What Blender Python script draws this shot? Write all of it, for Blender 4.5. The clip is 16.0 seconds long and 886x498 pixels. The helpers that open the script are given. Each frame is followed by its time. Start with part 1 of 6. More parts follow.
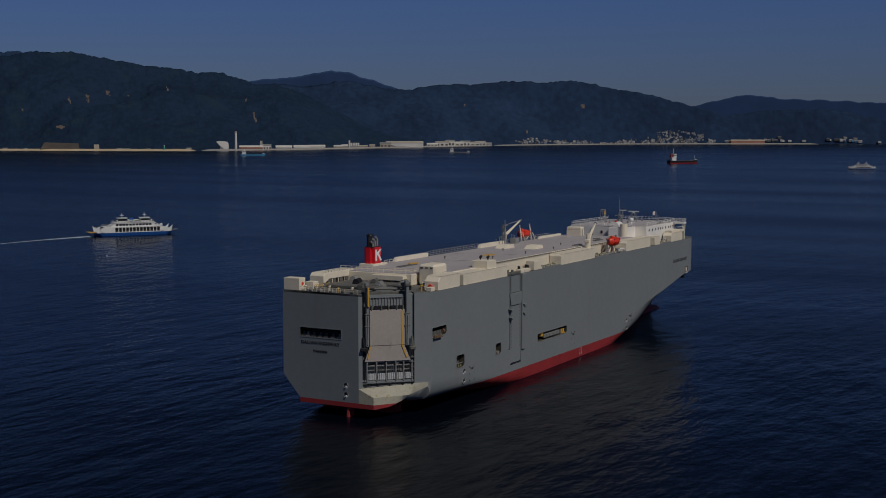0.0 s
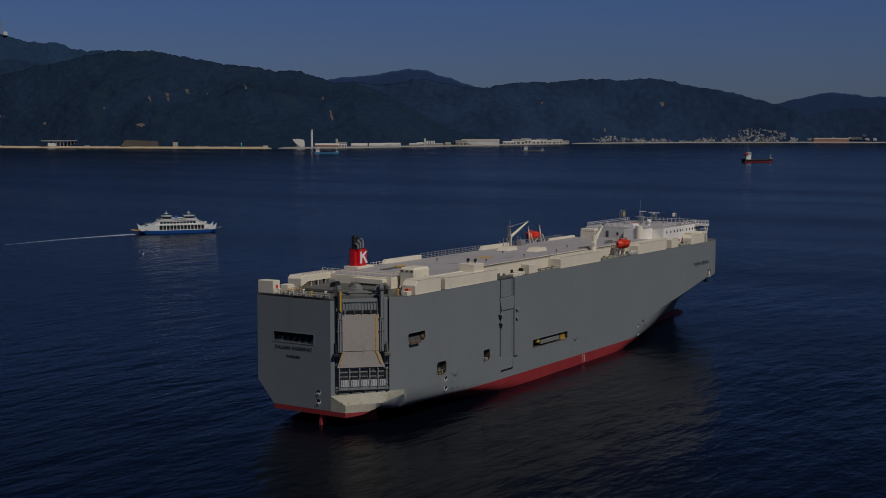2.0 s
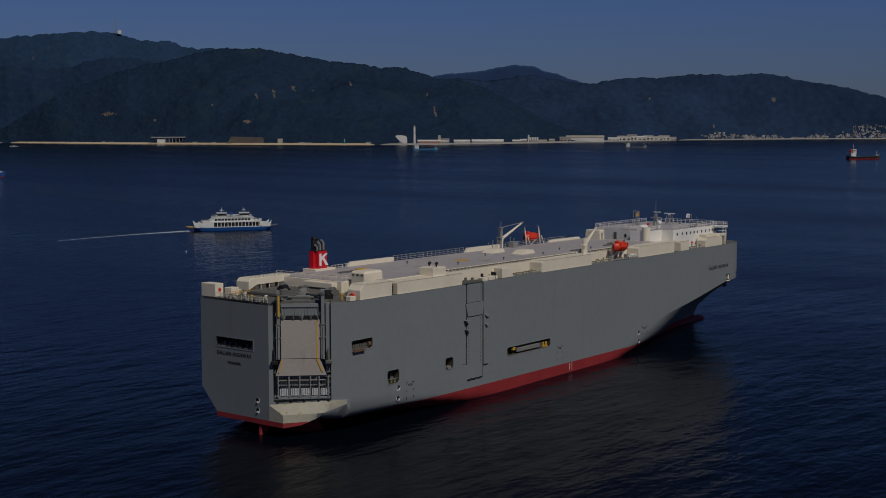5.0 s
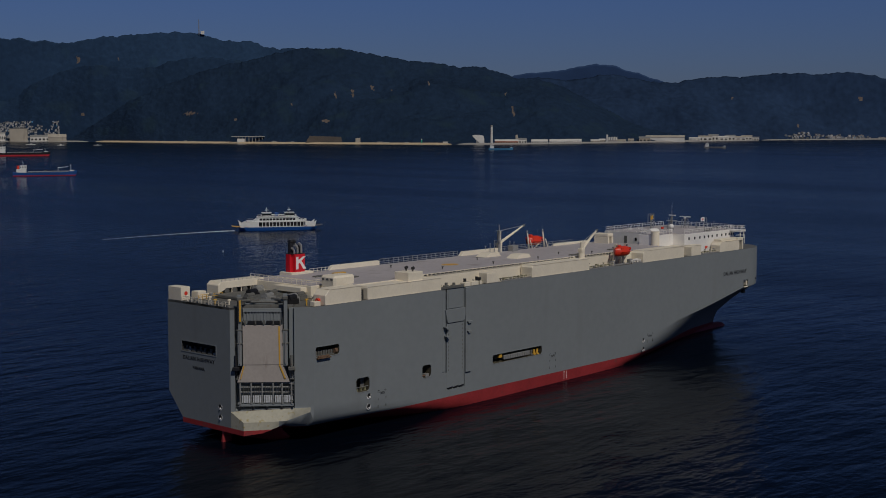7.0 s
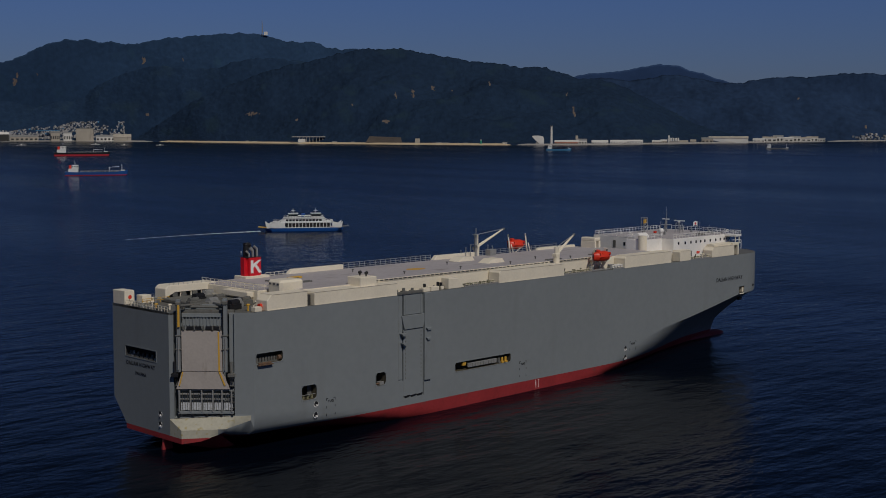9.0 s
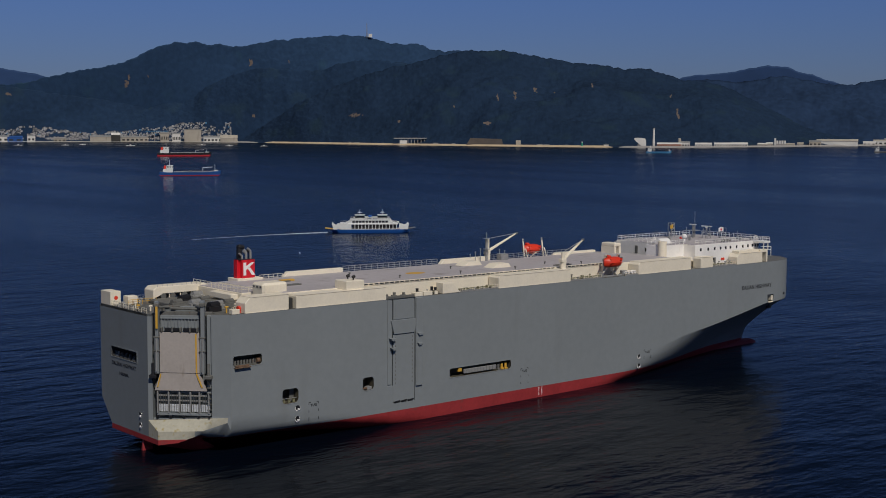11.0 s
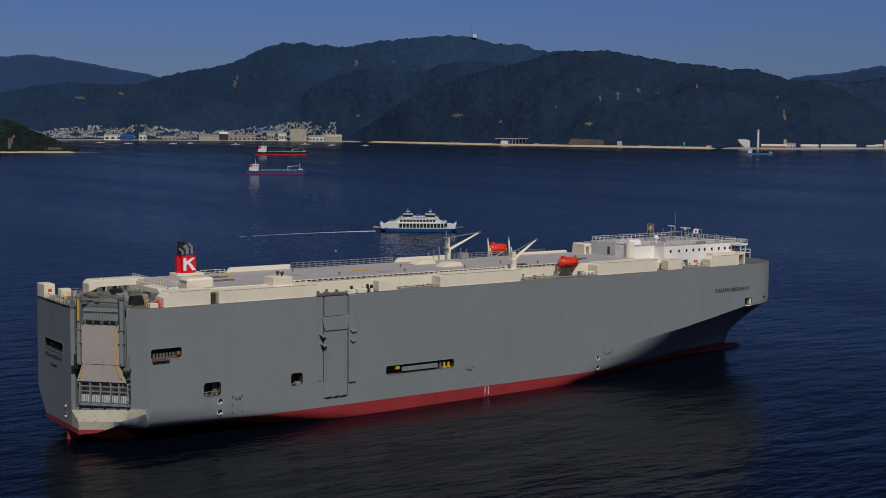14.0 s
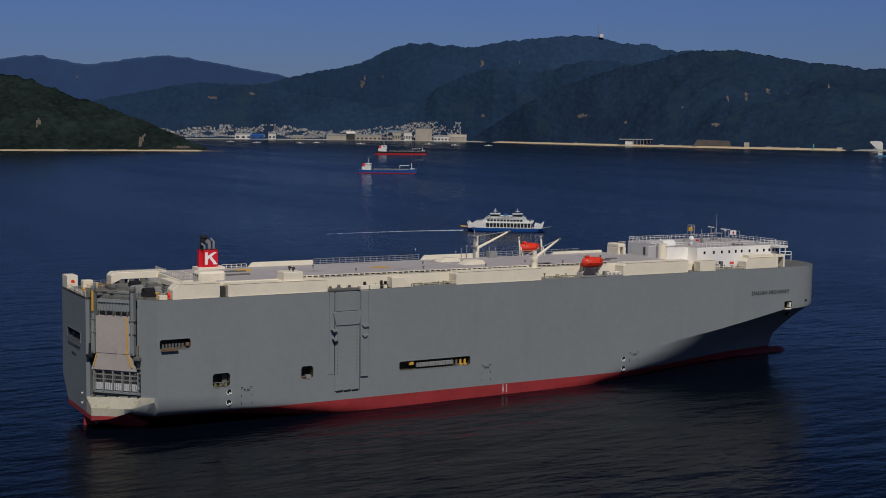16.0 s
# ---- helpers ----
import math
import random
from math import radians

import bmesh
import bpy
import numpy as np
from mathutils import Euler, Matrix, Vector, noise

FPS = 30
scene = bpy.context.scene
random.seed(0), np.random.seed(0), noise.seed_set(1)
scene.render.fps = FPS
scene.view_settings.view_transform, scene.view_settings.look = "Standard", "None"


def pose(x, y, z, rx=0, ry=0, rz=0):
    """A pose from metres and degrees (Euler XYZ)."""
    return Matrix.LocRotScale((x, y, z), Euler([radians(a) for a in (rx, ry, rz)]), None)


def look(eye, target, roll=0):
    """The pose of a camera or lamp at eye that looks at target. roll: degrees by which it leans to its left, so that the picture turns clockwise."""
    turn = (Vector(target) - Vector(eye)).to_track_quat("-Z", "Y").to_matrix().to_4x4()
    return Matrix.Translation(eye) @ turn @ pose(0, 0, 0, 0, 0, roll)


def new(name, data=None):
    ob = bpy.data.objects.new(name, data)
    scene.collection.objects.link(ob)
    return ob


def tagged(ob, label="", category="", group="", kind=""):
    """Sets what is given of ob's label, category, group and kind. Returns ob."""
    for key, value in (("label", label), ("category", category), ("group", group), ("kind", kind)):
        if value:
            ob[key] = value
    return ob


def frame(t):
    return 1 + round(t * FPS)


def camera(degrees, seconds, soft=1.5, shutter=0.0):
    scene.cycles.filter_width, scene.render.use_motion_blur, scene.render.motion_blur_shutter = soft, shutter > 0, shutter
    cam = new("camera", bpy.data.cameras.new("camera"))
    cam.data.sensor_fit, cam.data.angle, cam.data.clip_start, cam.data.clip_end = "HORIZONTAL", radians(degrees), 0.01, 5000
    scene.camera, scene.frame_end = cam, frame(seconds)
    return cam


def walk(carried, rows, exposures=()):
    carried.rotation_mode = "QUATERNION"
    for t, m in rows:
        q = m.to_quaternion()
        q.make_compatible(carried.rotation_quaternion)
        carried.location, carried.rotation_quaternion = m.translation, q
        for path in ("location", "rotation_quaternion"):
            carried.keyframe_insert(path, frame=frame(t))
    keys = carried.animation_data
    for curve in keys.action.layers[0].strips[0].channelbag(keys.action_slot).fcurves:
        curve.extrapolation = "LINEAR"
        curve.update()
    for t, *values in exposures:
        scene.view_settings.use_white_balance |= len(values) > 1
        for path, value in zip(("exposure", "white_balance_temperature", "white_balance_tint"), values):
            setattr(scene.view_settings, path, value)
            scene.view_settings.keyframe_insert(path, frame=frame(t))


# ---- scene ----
cam = camera(37.77, 16.0, soft=0.94)
PATH = [
    (0, (-238.60, -159.67, 64.80), (-151.760, -110.982, 55.404), -0.11),
    (0.5, (-233.02, -163.15, 64.78), (-146.887, -113.227, 55.362), -0.11),
    (1, (-227.73, -166.58, 64.73), (-142.364, -115.364, 55.291), -0.10),
    (1.5, (-222.56, -170.28, 64.79), (-138.242, -117.354, 55.314), -0.13),
    (2, (-217.44, -174.12, 64.84), (-133.902, -119.977, 55.303), -0.09),
    (2.5, (-212.07, -177.41, 64.75), (-128.751, -122.941, 55.174), -0.08),
    (3, (-206.53, -180.97, 64.61), (-123.566, -125.965, 55.029), -0.12),
    (3.5, (-201.24, -184.20, 64.72), (-119.319, -127.671, 55.056), -0.10),
    (4, (-195.72, -187.63, 64.76), (-115.195, -129.139, 55.024), -0.13),
    (6.5, (-168.31, -203.99, 64.87), (-92.774, -139.195, 55.055), -0.14),
    (7, (-162.61, -207.04, 64.88), (-88.408, -140.717, 55.061), -0.13),
    (7.5, (-157.13, -210.21, 64.94), (-84.003, -142.713, 55.132), -0.11),
    (8, (-151.14, -212.91, 64.89), (-78.963, -144.399, 55.050), -0.14),
    (8.5, (-145.36, -215.77, 64.87), (-73.719, -146.695, 55.051), -0.11),
    (11, (-118.67, -233.50, 65.10), (-54.162, -157.700, 55.456), 0.07),
    (11.5, (-113.46, -237.66, 65.17), (-49.536, -161.367, 55.521), 0.11),
    (12, (-108.45, -241.47, 65.09), (-45.077, -164.717, 55.479), 0.16),
    (12.5, (-103.39, -245.54, 64.96), (-41.653, -167.464, 55.362), 0.17),
    (13, (-98.52, -250.01, 64.91), (-38.272, -170.778, 55.296), 0.21),
    (13.5, (-93.41, -254.29, 64.89), (-34.241, -174.252, 55.268), 0.25),
    (14, (-88.30, -258.51, 64.90), (-30.652, -177.369, 55.254), 0.28),
    (14.5, (-83.17, -262.61, 64.75), (-27.064, -180.391, 55.119), 0.30),
    (15, (-78.04, -266.80, 64.81), (-23.758, -183.367, 55.156), 0.34),
    (15.5, (-72.98, -270.97, 64.67), (-21.351, -185.877, 55.022), 0.42),
    (16, (-67.50, -275.15, 64.76), (-18.363, -188.597, 55.072), 0.46),
]
walk(cam, [(t, look(eye, target, roll)) for t, eye, target, roll in PATH],
     [(0, -0.64), (4, -0.66), (8.5, -0.64), (11, -0.06), (16, -0.03)])

# ---------------------------------------------------------------- light
SUN_ELEVATION, SUN_AZIMUTH = radians(48), radians(-109)      # azimuth from +x towards +y
world = bpy.data.worlds.new("sky")
scene.world = world
world.use_nodes = True
wn, wl = world.node_tree.nodes, world.node_tree.links
sky = wn.new("ShaderNodeTexSky")
sky.sky_type = "NISHITA"
sky.sun_disc = False
sky.sun_elevation = SUN_ELEVATION
sky.sun_rotation = radians(90) - SUN_AZIMUTH
sky.air_density, sky.dust_density, sky.ozone_density = 1.0, 0.2, 2.0
# bluer low down, neutral overhead
place, parts, lift, band, tint = (wn.new("ShaderNode" + k) for k in ("TexCoord", "SeparateXYZ", "MapRange", "ValToRGB", "Mix"))
lift.inputs[1].default_value, lift.inputs[2].default_value = 0.0, 1.0
band.color_ramp.elements[0].position, band.color_ramp.elements[0].color = 0.0, (0.272, 0.355, 0.69, 1)
band.color_ramp.elements[1].position, band.color_ramp.elements[1].color = 0.85, (0.52, 0.48, 0.42, 1)
for at, shade in ((0.1, (0.31, 0.435, 0.88, 1)), (0.18, (0.31, 0.435, 0.88, 1)), (0.33, (0.19, 0.25, 0.46, 1))):
    band.color_ramp.elements.new(at).color = shade
tint.data_type, tint.blend_type = "RGBA", "MULTIPLY"
tint.inputs[0].default_value = 1.0
wl.new(place.outputs["Generated"], parts.inputs[0])
wl.new(parts.outputs["Z"], lift.inputs[0])
wl.new(lift.outputs[0], band.inputs[0])
wl.new(sky.outputs[0], tint.inputs[6])
wl.new(band.outputs[0], tint.inputs[7])
wl.new(tint.outputs[2], wn["Background"].inputs[0])
wn["Background"].inputs[1].default_value = 0.05

sun_data = bpy.data.lights.new("sun", "SUN")
sun_data.energy, sun_data.angle, sun_data.color = 2.72, radians(0.6), (1.0, 0.94, 0.86)
sun = new("sun", sun_data)
SUN_WAY = Vector((math.cos(SUN_ELEVATION) * math.cos(SUN_AZIMUTH), math.cos(SUN_ELEVATION) * math.sin(SUN_AZIMUTH), math.sin(SUN_ELEVATION)))
sun.matrix_world = look(SUN_WAY * 400, (0, 0, 0))

# ---------------------------------------------------------------- materials


def material(name, color, rough=0.6, metal=0.0, vary=0.12, scale=0.5, fine=6.0, bump=0.0, bump_scale=4.0, stain=None, stain_at=0.62, streak=0.0, coat=0.0, spec=0.5):
    """A surface with blotches at two sizes, stains or rust where wanted, and fine relief; sizes in 1/metres."""
    mat = bpy.data.materials.new(name)
    mat.use_nodes = True
    nt, ln = mat.node_tree.nodes, mat.node_tree.links
    bsdf = nt["Principled BSDF"]
    bsdf.inputs["Roughness"].default_value = rough
    bsdf.inputs["Metallic"].default_value = metal
    bsdf.inputs["Coat Weight"].default_value = coat
    bsdf.inputs["Specular IOR Level"].default_value = spec
    where = nt.new("ShaderNodeTexCoord")
    big, small = nt.new("ShaderNodeTexNoise"), nt.new("ShaderNodeTexNoise")
    for node, s, d in ((big, scale, 4), (small, fine, 6)):
        node.inputs["Scale"].default_value, node.inputs["Detail"].default_value = s, d
        ln.new(where.outputs["Object"], node.inputs["Vector"])
    both = nt.new("ShaderNodeMath")
    both.operation = "ADD"
    ln.new(big.outputs[0], both.inputs[0]), ln.new(small.outputs[0], both.inputs[1])
    tone = nt.new("ShaderNodeMapRange")
    tone.inputs[1].default_value, tone.inputs[2].default_value = 0.7, 1.3
    tone.inputs[3].default_value, tone.inputs[4].default_value = 1 - vary, 1 + vary
    ln.new(both.outputs[0], tone.inputs[0])
    scaled = nt.new("ShaderNodeVectorMath")
    scaled.operation = "SCALE"
    scaled.inputs[0].default_value = color
    ln.new(tone.outputs[0], scaled.inputs["Scale"])
    out = scaled.outputs[0]
    if stain:
        spots = nt.new("ShaderNodeTexNoise")
        stretch = nt.new("ShaderNodeMapping")
        stretch.inputs["Scale"].default_value = (1.0, 1.0, 1.0 - streak)
        ln.new(where.outputs["Object"], stretch.inputs[0]), ln.new(stretch.outputs[0], spots.inputs["Vector"])
        spots.inputs["Scale"].default_value, spots.inputs["Detail"].default_value = scale * 2.3, 7
        edge = nt.new("ShaderNodeMapRange")
        edge.inputs[1].default_value, edge.inputs[2].default_value = stain_at, stain_at + 0.14
        ln.new(spots.outputs[0], edge.inputs[0])
        mix = nt.new("ShaderNodeMix")
        mix.data_type = "RGBA"
        mix.inputs[7].default_value = (*stain, 1)
        ln.new(edge.outputs[0], mix.inputs[0]), ln.new(out, mix.inputs[6])
        out = mix.outputs[2]
    ln.new(out, bsdf.inputs["Base Color"])
    if bump:
        relief, grain = nt.new("ShaderNodeBump"), nt.new("ShaderNodeTexNoise")
        grain.inputs["Scale"].default_value, grain.inputs["Detail"].default_value = bump_scale, 5
        relief.inputs["Distance"].default_value = bump
        ln.new(where.outputs["Object"], grain.inputs["Vector"])
        ln.new(grain.outputs[0], relief.inputs["Height"]), ln.new(relief.outputs[0], bsdf.inputs["Normal"])
    return mat


def water_material():
    mat = bpy.data.materials.new("sea_water")
    mat.use_nodes = True
    nt, ln = mat.node_tree.nodes, mat.node_tree.links
    bsdf = nt["Principled BSDF"]
    bsdf.inputs["Base Color"].default_value = (0.0010, 0.0027, 0.0068, 1)
    bsdf.inputs["Roughness"].default_value = 0.10
    bsdf.inputs["IOR"].default_value = 1.15
    where = nt.new("ShaderNodeTexCoord")
    heights = []
    for size, turn, squash, weight in ((0.035, 20, 2.6, 1.0), (0.12, -15, 2.2, 0.42), (0.45, 35, 1.6, 0.13)):
        turned, waves, scaled = nt.new("ShaderNodeMapping"), nt.new("ShaderNodeTexNoise"), nt.new("ShaderNodeMath")
        turned.inputs["Rotation"].default_value = (0, 0, radians(turn))
        turned.inputs["Scale"].default_value = (1, squash, 1)
        waves.inputs["Scale"].default_value, waves.inputs["Detail"].default_value = size, 3
        scaled.operation = "MULTIPLY"
        scaled.inputs[1].default_value = weight
        ln.new(where.outputs["Object"], turned.inputs[0]), ln.new(turned.outputs[0], waves.inputs["Vector"])
        ln.new(waves.outputs[0], scaled.inputs[0])
        heights.append(scaled.outputs[0])
    total = heights[0]
    for h in heights[1:]:
        add = nt.new("ShaderNodeMath")
        ln.new(total, add.inputs[0]), ln.new(h, add.inputs[1])
        total = add.outputs[0]
    relief = nt.new("ShaderNodeBump")
    relief.inputs["Strength"].default_value, relief.inputs["Distance"].default_value = 1.0, 0.75
    ln.new(total, relief.inputs["Height"]), ln.new(relief.outputs[0], bsdf.inputs["Normal"])
    # wide calm and ruffled lanes
    lanes, lane_map, rough = nt.new("ShaderNodeTexNoise"), nt.new("ShaderNodeMapping"), nt.new("ShaderNodeMapRange")
    lane_map.inputs["Rotation"].default_value = (0, 0, radians(42))
    lane_map.inputs["Scale"].default_value = (0.0075, 0.0011, 1)
    ln.new(where.outputs["Object"], lane_map.inputs[0]), ln.new(lane_map.outputs[0], lanes.inputs["Vector"])
    lanes.inputs["Scale"].default_value, lanes.inputs["Detail"].default_value = 1.0, 9
    rough.inputs[1].default_value, rough.inputs[2].default_value = 0.33, 0.67
    rough.inputs[3].default_value, rough.inputs[4].default_value = 0.14, 0.25
    ln.new(lanes.outputs[0], rough.inputs[0]), ln.new(rough.outputs[0], bsdf.inputs["Roughness"])
    return mat


WATER = water_material()
HULL_GREY = material("hull_grey_paint", (0.219, 0.240, 0.249), 0.5, vary=0.05, scale=0.05, fine=0.7, stain=(0.197, 0.210, 0.212), stain_at=0.60, streak=0.85)
HULL_RED = material("antifouling_red", (0.30, 0.028, 0.030), 0.6, vary=0.15, scale=0.15, fine=1.5, stain=(0.17, 0.05, 0.045), stain_at=0.62)
CREAM = material("cream_paint", (0.82, 0.745, 0.60), 0.5, vary=0.06, scale=0.3, fine=2.5, stain=(0.66, 0.57, 0.42), stain_at=0.70, streak=0.6)
WHITE = material("white_paint", (0.84, 0.82, 0.79), 0.45, vary=0.05, scale=0.3, fine=2.5, stain=(0.62, 0.56, 0.46), stain_at=0.68, streak=0.8)
DECK = material("deck_paint", (0.42, 0.39, 0.40), 0.75, vary=0.10, scale=0.08, fine=1.2, stain=(0.30, 0.27, 0.26), stain_at=0.60)
FUNNEL_RED = material("funnel_red", (0.62, 0.010, 0.022), 0.45, vary=0.06)
BOAT_ORANGE = material("lifeboat_orange", (0.72, 0.045, 0.018), 0.4, vary=0.06, fine=3)
BLACK = material("black_paint", (0.012, 0.012, 0.014), 0.5, vary=0.2)
# near-black colour that stands in for the shade inside openings
DARK = material("interior_shade", (0.035, 0.035, 0.034), 0.8, vary=0.3, scale=0.8)
STEEL = material("galvanised_steel", (0.33, 0.33, 0.32), 0.45, metal=0.3, vary=0.15, scale=1.2, stain=(0.20, 0.15, 0.10), stain_at=0.64)
MACHINE = material("machinery_grey", (0.13, 0.13, 0.12), 0.6, vary=0.25, scale=1.0, stain=(0.12, 0.07, 0.04), stain_at=0.6)
RAMP_GREY = material("ramp_plate", (0.40, 0.36, 0.33), 0.7, vary=0.08, scale=0.3, fine=2, stain=(0.30, 0.26, 0.22), stain_at=0.62, streak=0.7)
YELLOW = material("safety_yellow", (0.62, 0.36, 0.05), 0.55, vary=0.1)
OLIVE = material("olive_deck_paint", (0.20, 0.19, 0.11), 0.6, vary=0.2, scale=0.8, stain=(0.10, 0.07, 0.04), stain_at=0.62)
RUST = material("rusty_brown", (0.15, 0.09, 0.055), 0.8, vary=0.25, scale=1.0)
WINDOW = material("window_glass", (0.012, 0.016, 0.02), 0.08, vary=0.0)
SHIP_WHITE = material("boat_white", (0.72, 0.73, 0.71), 0.45, vary=0.05)
SHIP_BLUE = material("boat_blue", (0.012, 0.08, 0.30), 0.4, vary=0.08)
LIGHT_BLUE = material("pale_blue_paint", (0.06, 0.22, 0.40), 0.5, vary=0.1)
# distance haze is mixed into the next five base colours as blue
HAZED_FOREST = material("hazed_canopy", (0.0138, 0.0288, 0.0585), 0.95, vary=0.22, scale=0.005, fine=0.06, stain=(0.0175, 0.0355, 0.0580), stain_at=0.58, bump=0.8, bump_scale=0.06, spec=0.06)
HAZED_SPUR = material("hazed_spur_forest", (0.0172, 0.0370, 0.0760), 0.95, vary=0.2, scale=0.005, fine=0.06, stain=(0.0215, 0.0430, 0.0730), stain_at=0.56, bump=0.8, bump_scale=0.06, spec=0.06)
HAZED_MAIN = material("hazed_main_forest", (0.0205, 0.0450, 0.0930), 0.95, vary=0.18, scale=0.005, fine=0.06, stain=(0.0225, 0.0510, 0.0900), stain_at=0.60, bump=0.7, bump_scale=0.06, spec=0.06)
HAZED_FAR = material("hazed_far_forest", (0.0185, 0.0370, 0.0800), 1.0, vary=0.26, scale=0.006, fine=0.04, spec=0.06)
HAZED_DISTANT = material("hazed_distant_forest", (0.0300, 0.0600, 0.1400), 1.0, vary=0.10, scale=0.003, fine=0.02, spec=0.06)
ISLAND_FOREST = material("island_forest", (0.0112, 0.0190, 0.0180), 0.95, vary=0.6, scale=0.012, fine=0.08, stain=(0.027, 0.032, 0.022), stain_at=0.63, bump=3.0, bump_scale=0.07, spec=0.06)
ROCK = material("bare_rock", (0.125, 0.10, 0.088), 0.9, vary=0.25, scale=0.05, fine=0.4, bump=1.0, bump_scale=0.3, spec=0.1)
SAND = material("beach_sand", (0.55, 0.43, 0.28), 0.9, vary=0.15, scale=0.02, fine=0.4)
CONCRETE = material("concrete", (0.34, 0.32, 0.30), 0.85, vary=0.12, scale=0.05, fine=0.5)
FOAM = material("wake_foam", (0.55, 0.60, 0.66), 0.7, vary=0.25, scale=0.08, fine=0.8)

# ---------------------------------------------------------------- mesh helpers


def finish(bm, smooth=False):
    mesh = bpy.data.meshes.new("mesh")
    bmesh.ops.recalc_face_normals(bm, faces=bm.faces)
    bm.to_mesh(mesh)
    bm.free()
    if smooth:
        for p in mesh.polygons:
            p.use_smooth = True
    return mesh


def part(name, bm, mat, parent=None, label="", smooth=False):
    """One mesh object from a bmesh, under its thing or part."""
    mesh = finish(bm, smooth)
    for m in mat if isinstance(mat, (list, tuple)) else [mat]:
        mesh.materials.append(m)
    ob = new(name, mesh)
    ob.parent = parent
    if label:
        ob["label"] = label
    return ob


def thing(name, label, category, parent=None, m=None, group="", kind=""):
    ob = new(name)
    ob.parent = parent
    if m is not None:
        ob.matrix_basis = m
    return tagged(ob, label, category, group, kind)


def add_box(bm, x0, x1, y0, y1, z0, z1, bevel=0.0, mat=0):
    """A box from its limits, with bevelled edges."""
    before = set(bm.faces)
    made = bmesh.ops.create_cube(bm, size=1.0, matrix=Matrix.LocRotScale(((x0 + x1) / 2, (y0 + y1) / 2, (z0 + z1) / 2), None, (abs(x1 - x0), abs(y1 - y0), abs(z1 - z0))))
    if bevel:
        edges = list({e for v in made["verts"] for e in v.link_edges})
        bmesh.ops.bevel(bm, geom=edges, offset=bevel, segments=1, affect="EDGES")
    for f in set(bm.faces) - before:
        f.material_index = mat
    return bm


def box(*limits, bevel=0.06):
    return add_box(bmesh.new(), *limits, bevel=bevel)


def add_bar(bm, a, b, r, n=6, r2=None):
    """A round bar between two places."""
    a, b = Vector(a), Vector(b)
    way = b - a
    turn = way.to_track_quat("Z", "Y").to_matrix().to_4x4()
    bmesh.ops.create_cone(bm, cap_ends=True, segments=n, radius1=r, radius2=r if r2 is None else r2, depth=way.length,
                          matrix=Matrix.Translation((a + b) / 2) @ turn)
    return bm


def bars(pairs, r, n=6):
    bm = bmesh.new()
    for a, b in pairs:
        add_bar(bm, a, b, r, n)
    return bm


def prism(outline, axis, lo, hi, bevel=0.0):
    """An outline in the plane across the axis (0 x, 1 y, 2 z), drawn out from lo to hi."""
    bm = bmesh.new()
    place = {0: lambda p, h: (h, p[0], p[1]), 1: lambda p, h: (p[0], h, p[1]), 2: lambda p, h: (p[0], p[1], h)}[axis]
    low, high = [bm.verts.new(place(p, lo)) for p in outline], [bm.verts.new(place(p, hi)) for p in outline]
    n = len(outline)
    bm.faces.new(low), bm.faces.new(high[::-1])
    for i in range(n):
        bm.faces.new((low[i], low[(i + 1) % n], high[(i + 1) % n], high[i]))
    if bevel:
        bmesh.ops.bevel(bm, geom=list(bm.edges), offset=bevel, segments=1, affect="EDGES")
    return bm


def ease(v, lo, hi):
    u = min(1.0, max(0.0, (v - lo) / (hi - lo)))
    return u * u * (3 - 2 * u)


# ---------------------------------------------------------------- sea and land
sea = bmesh.new()
bmesh.ops.create_circle(sea, cap_ends=True, segments=96, radius=5300, matrix=Matrix.Translation((-150, -215, 0)))
tagged(part("water", sea, WATER), "dark blue sea with small ripples under clear sky", "sea", kind="structure")

HUB = Vector((-150, -215))


def polar(az, far, z=0.0):
    return Vector((HUB.x + far * math.cos(radians(az)), HUB.y + far * math.sin(radians(az)), z))


LAND = {}


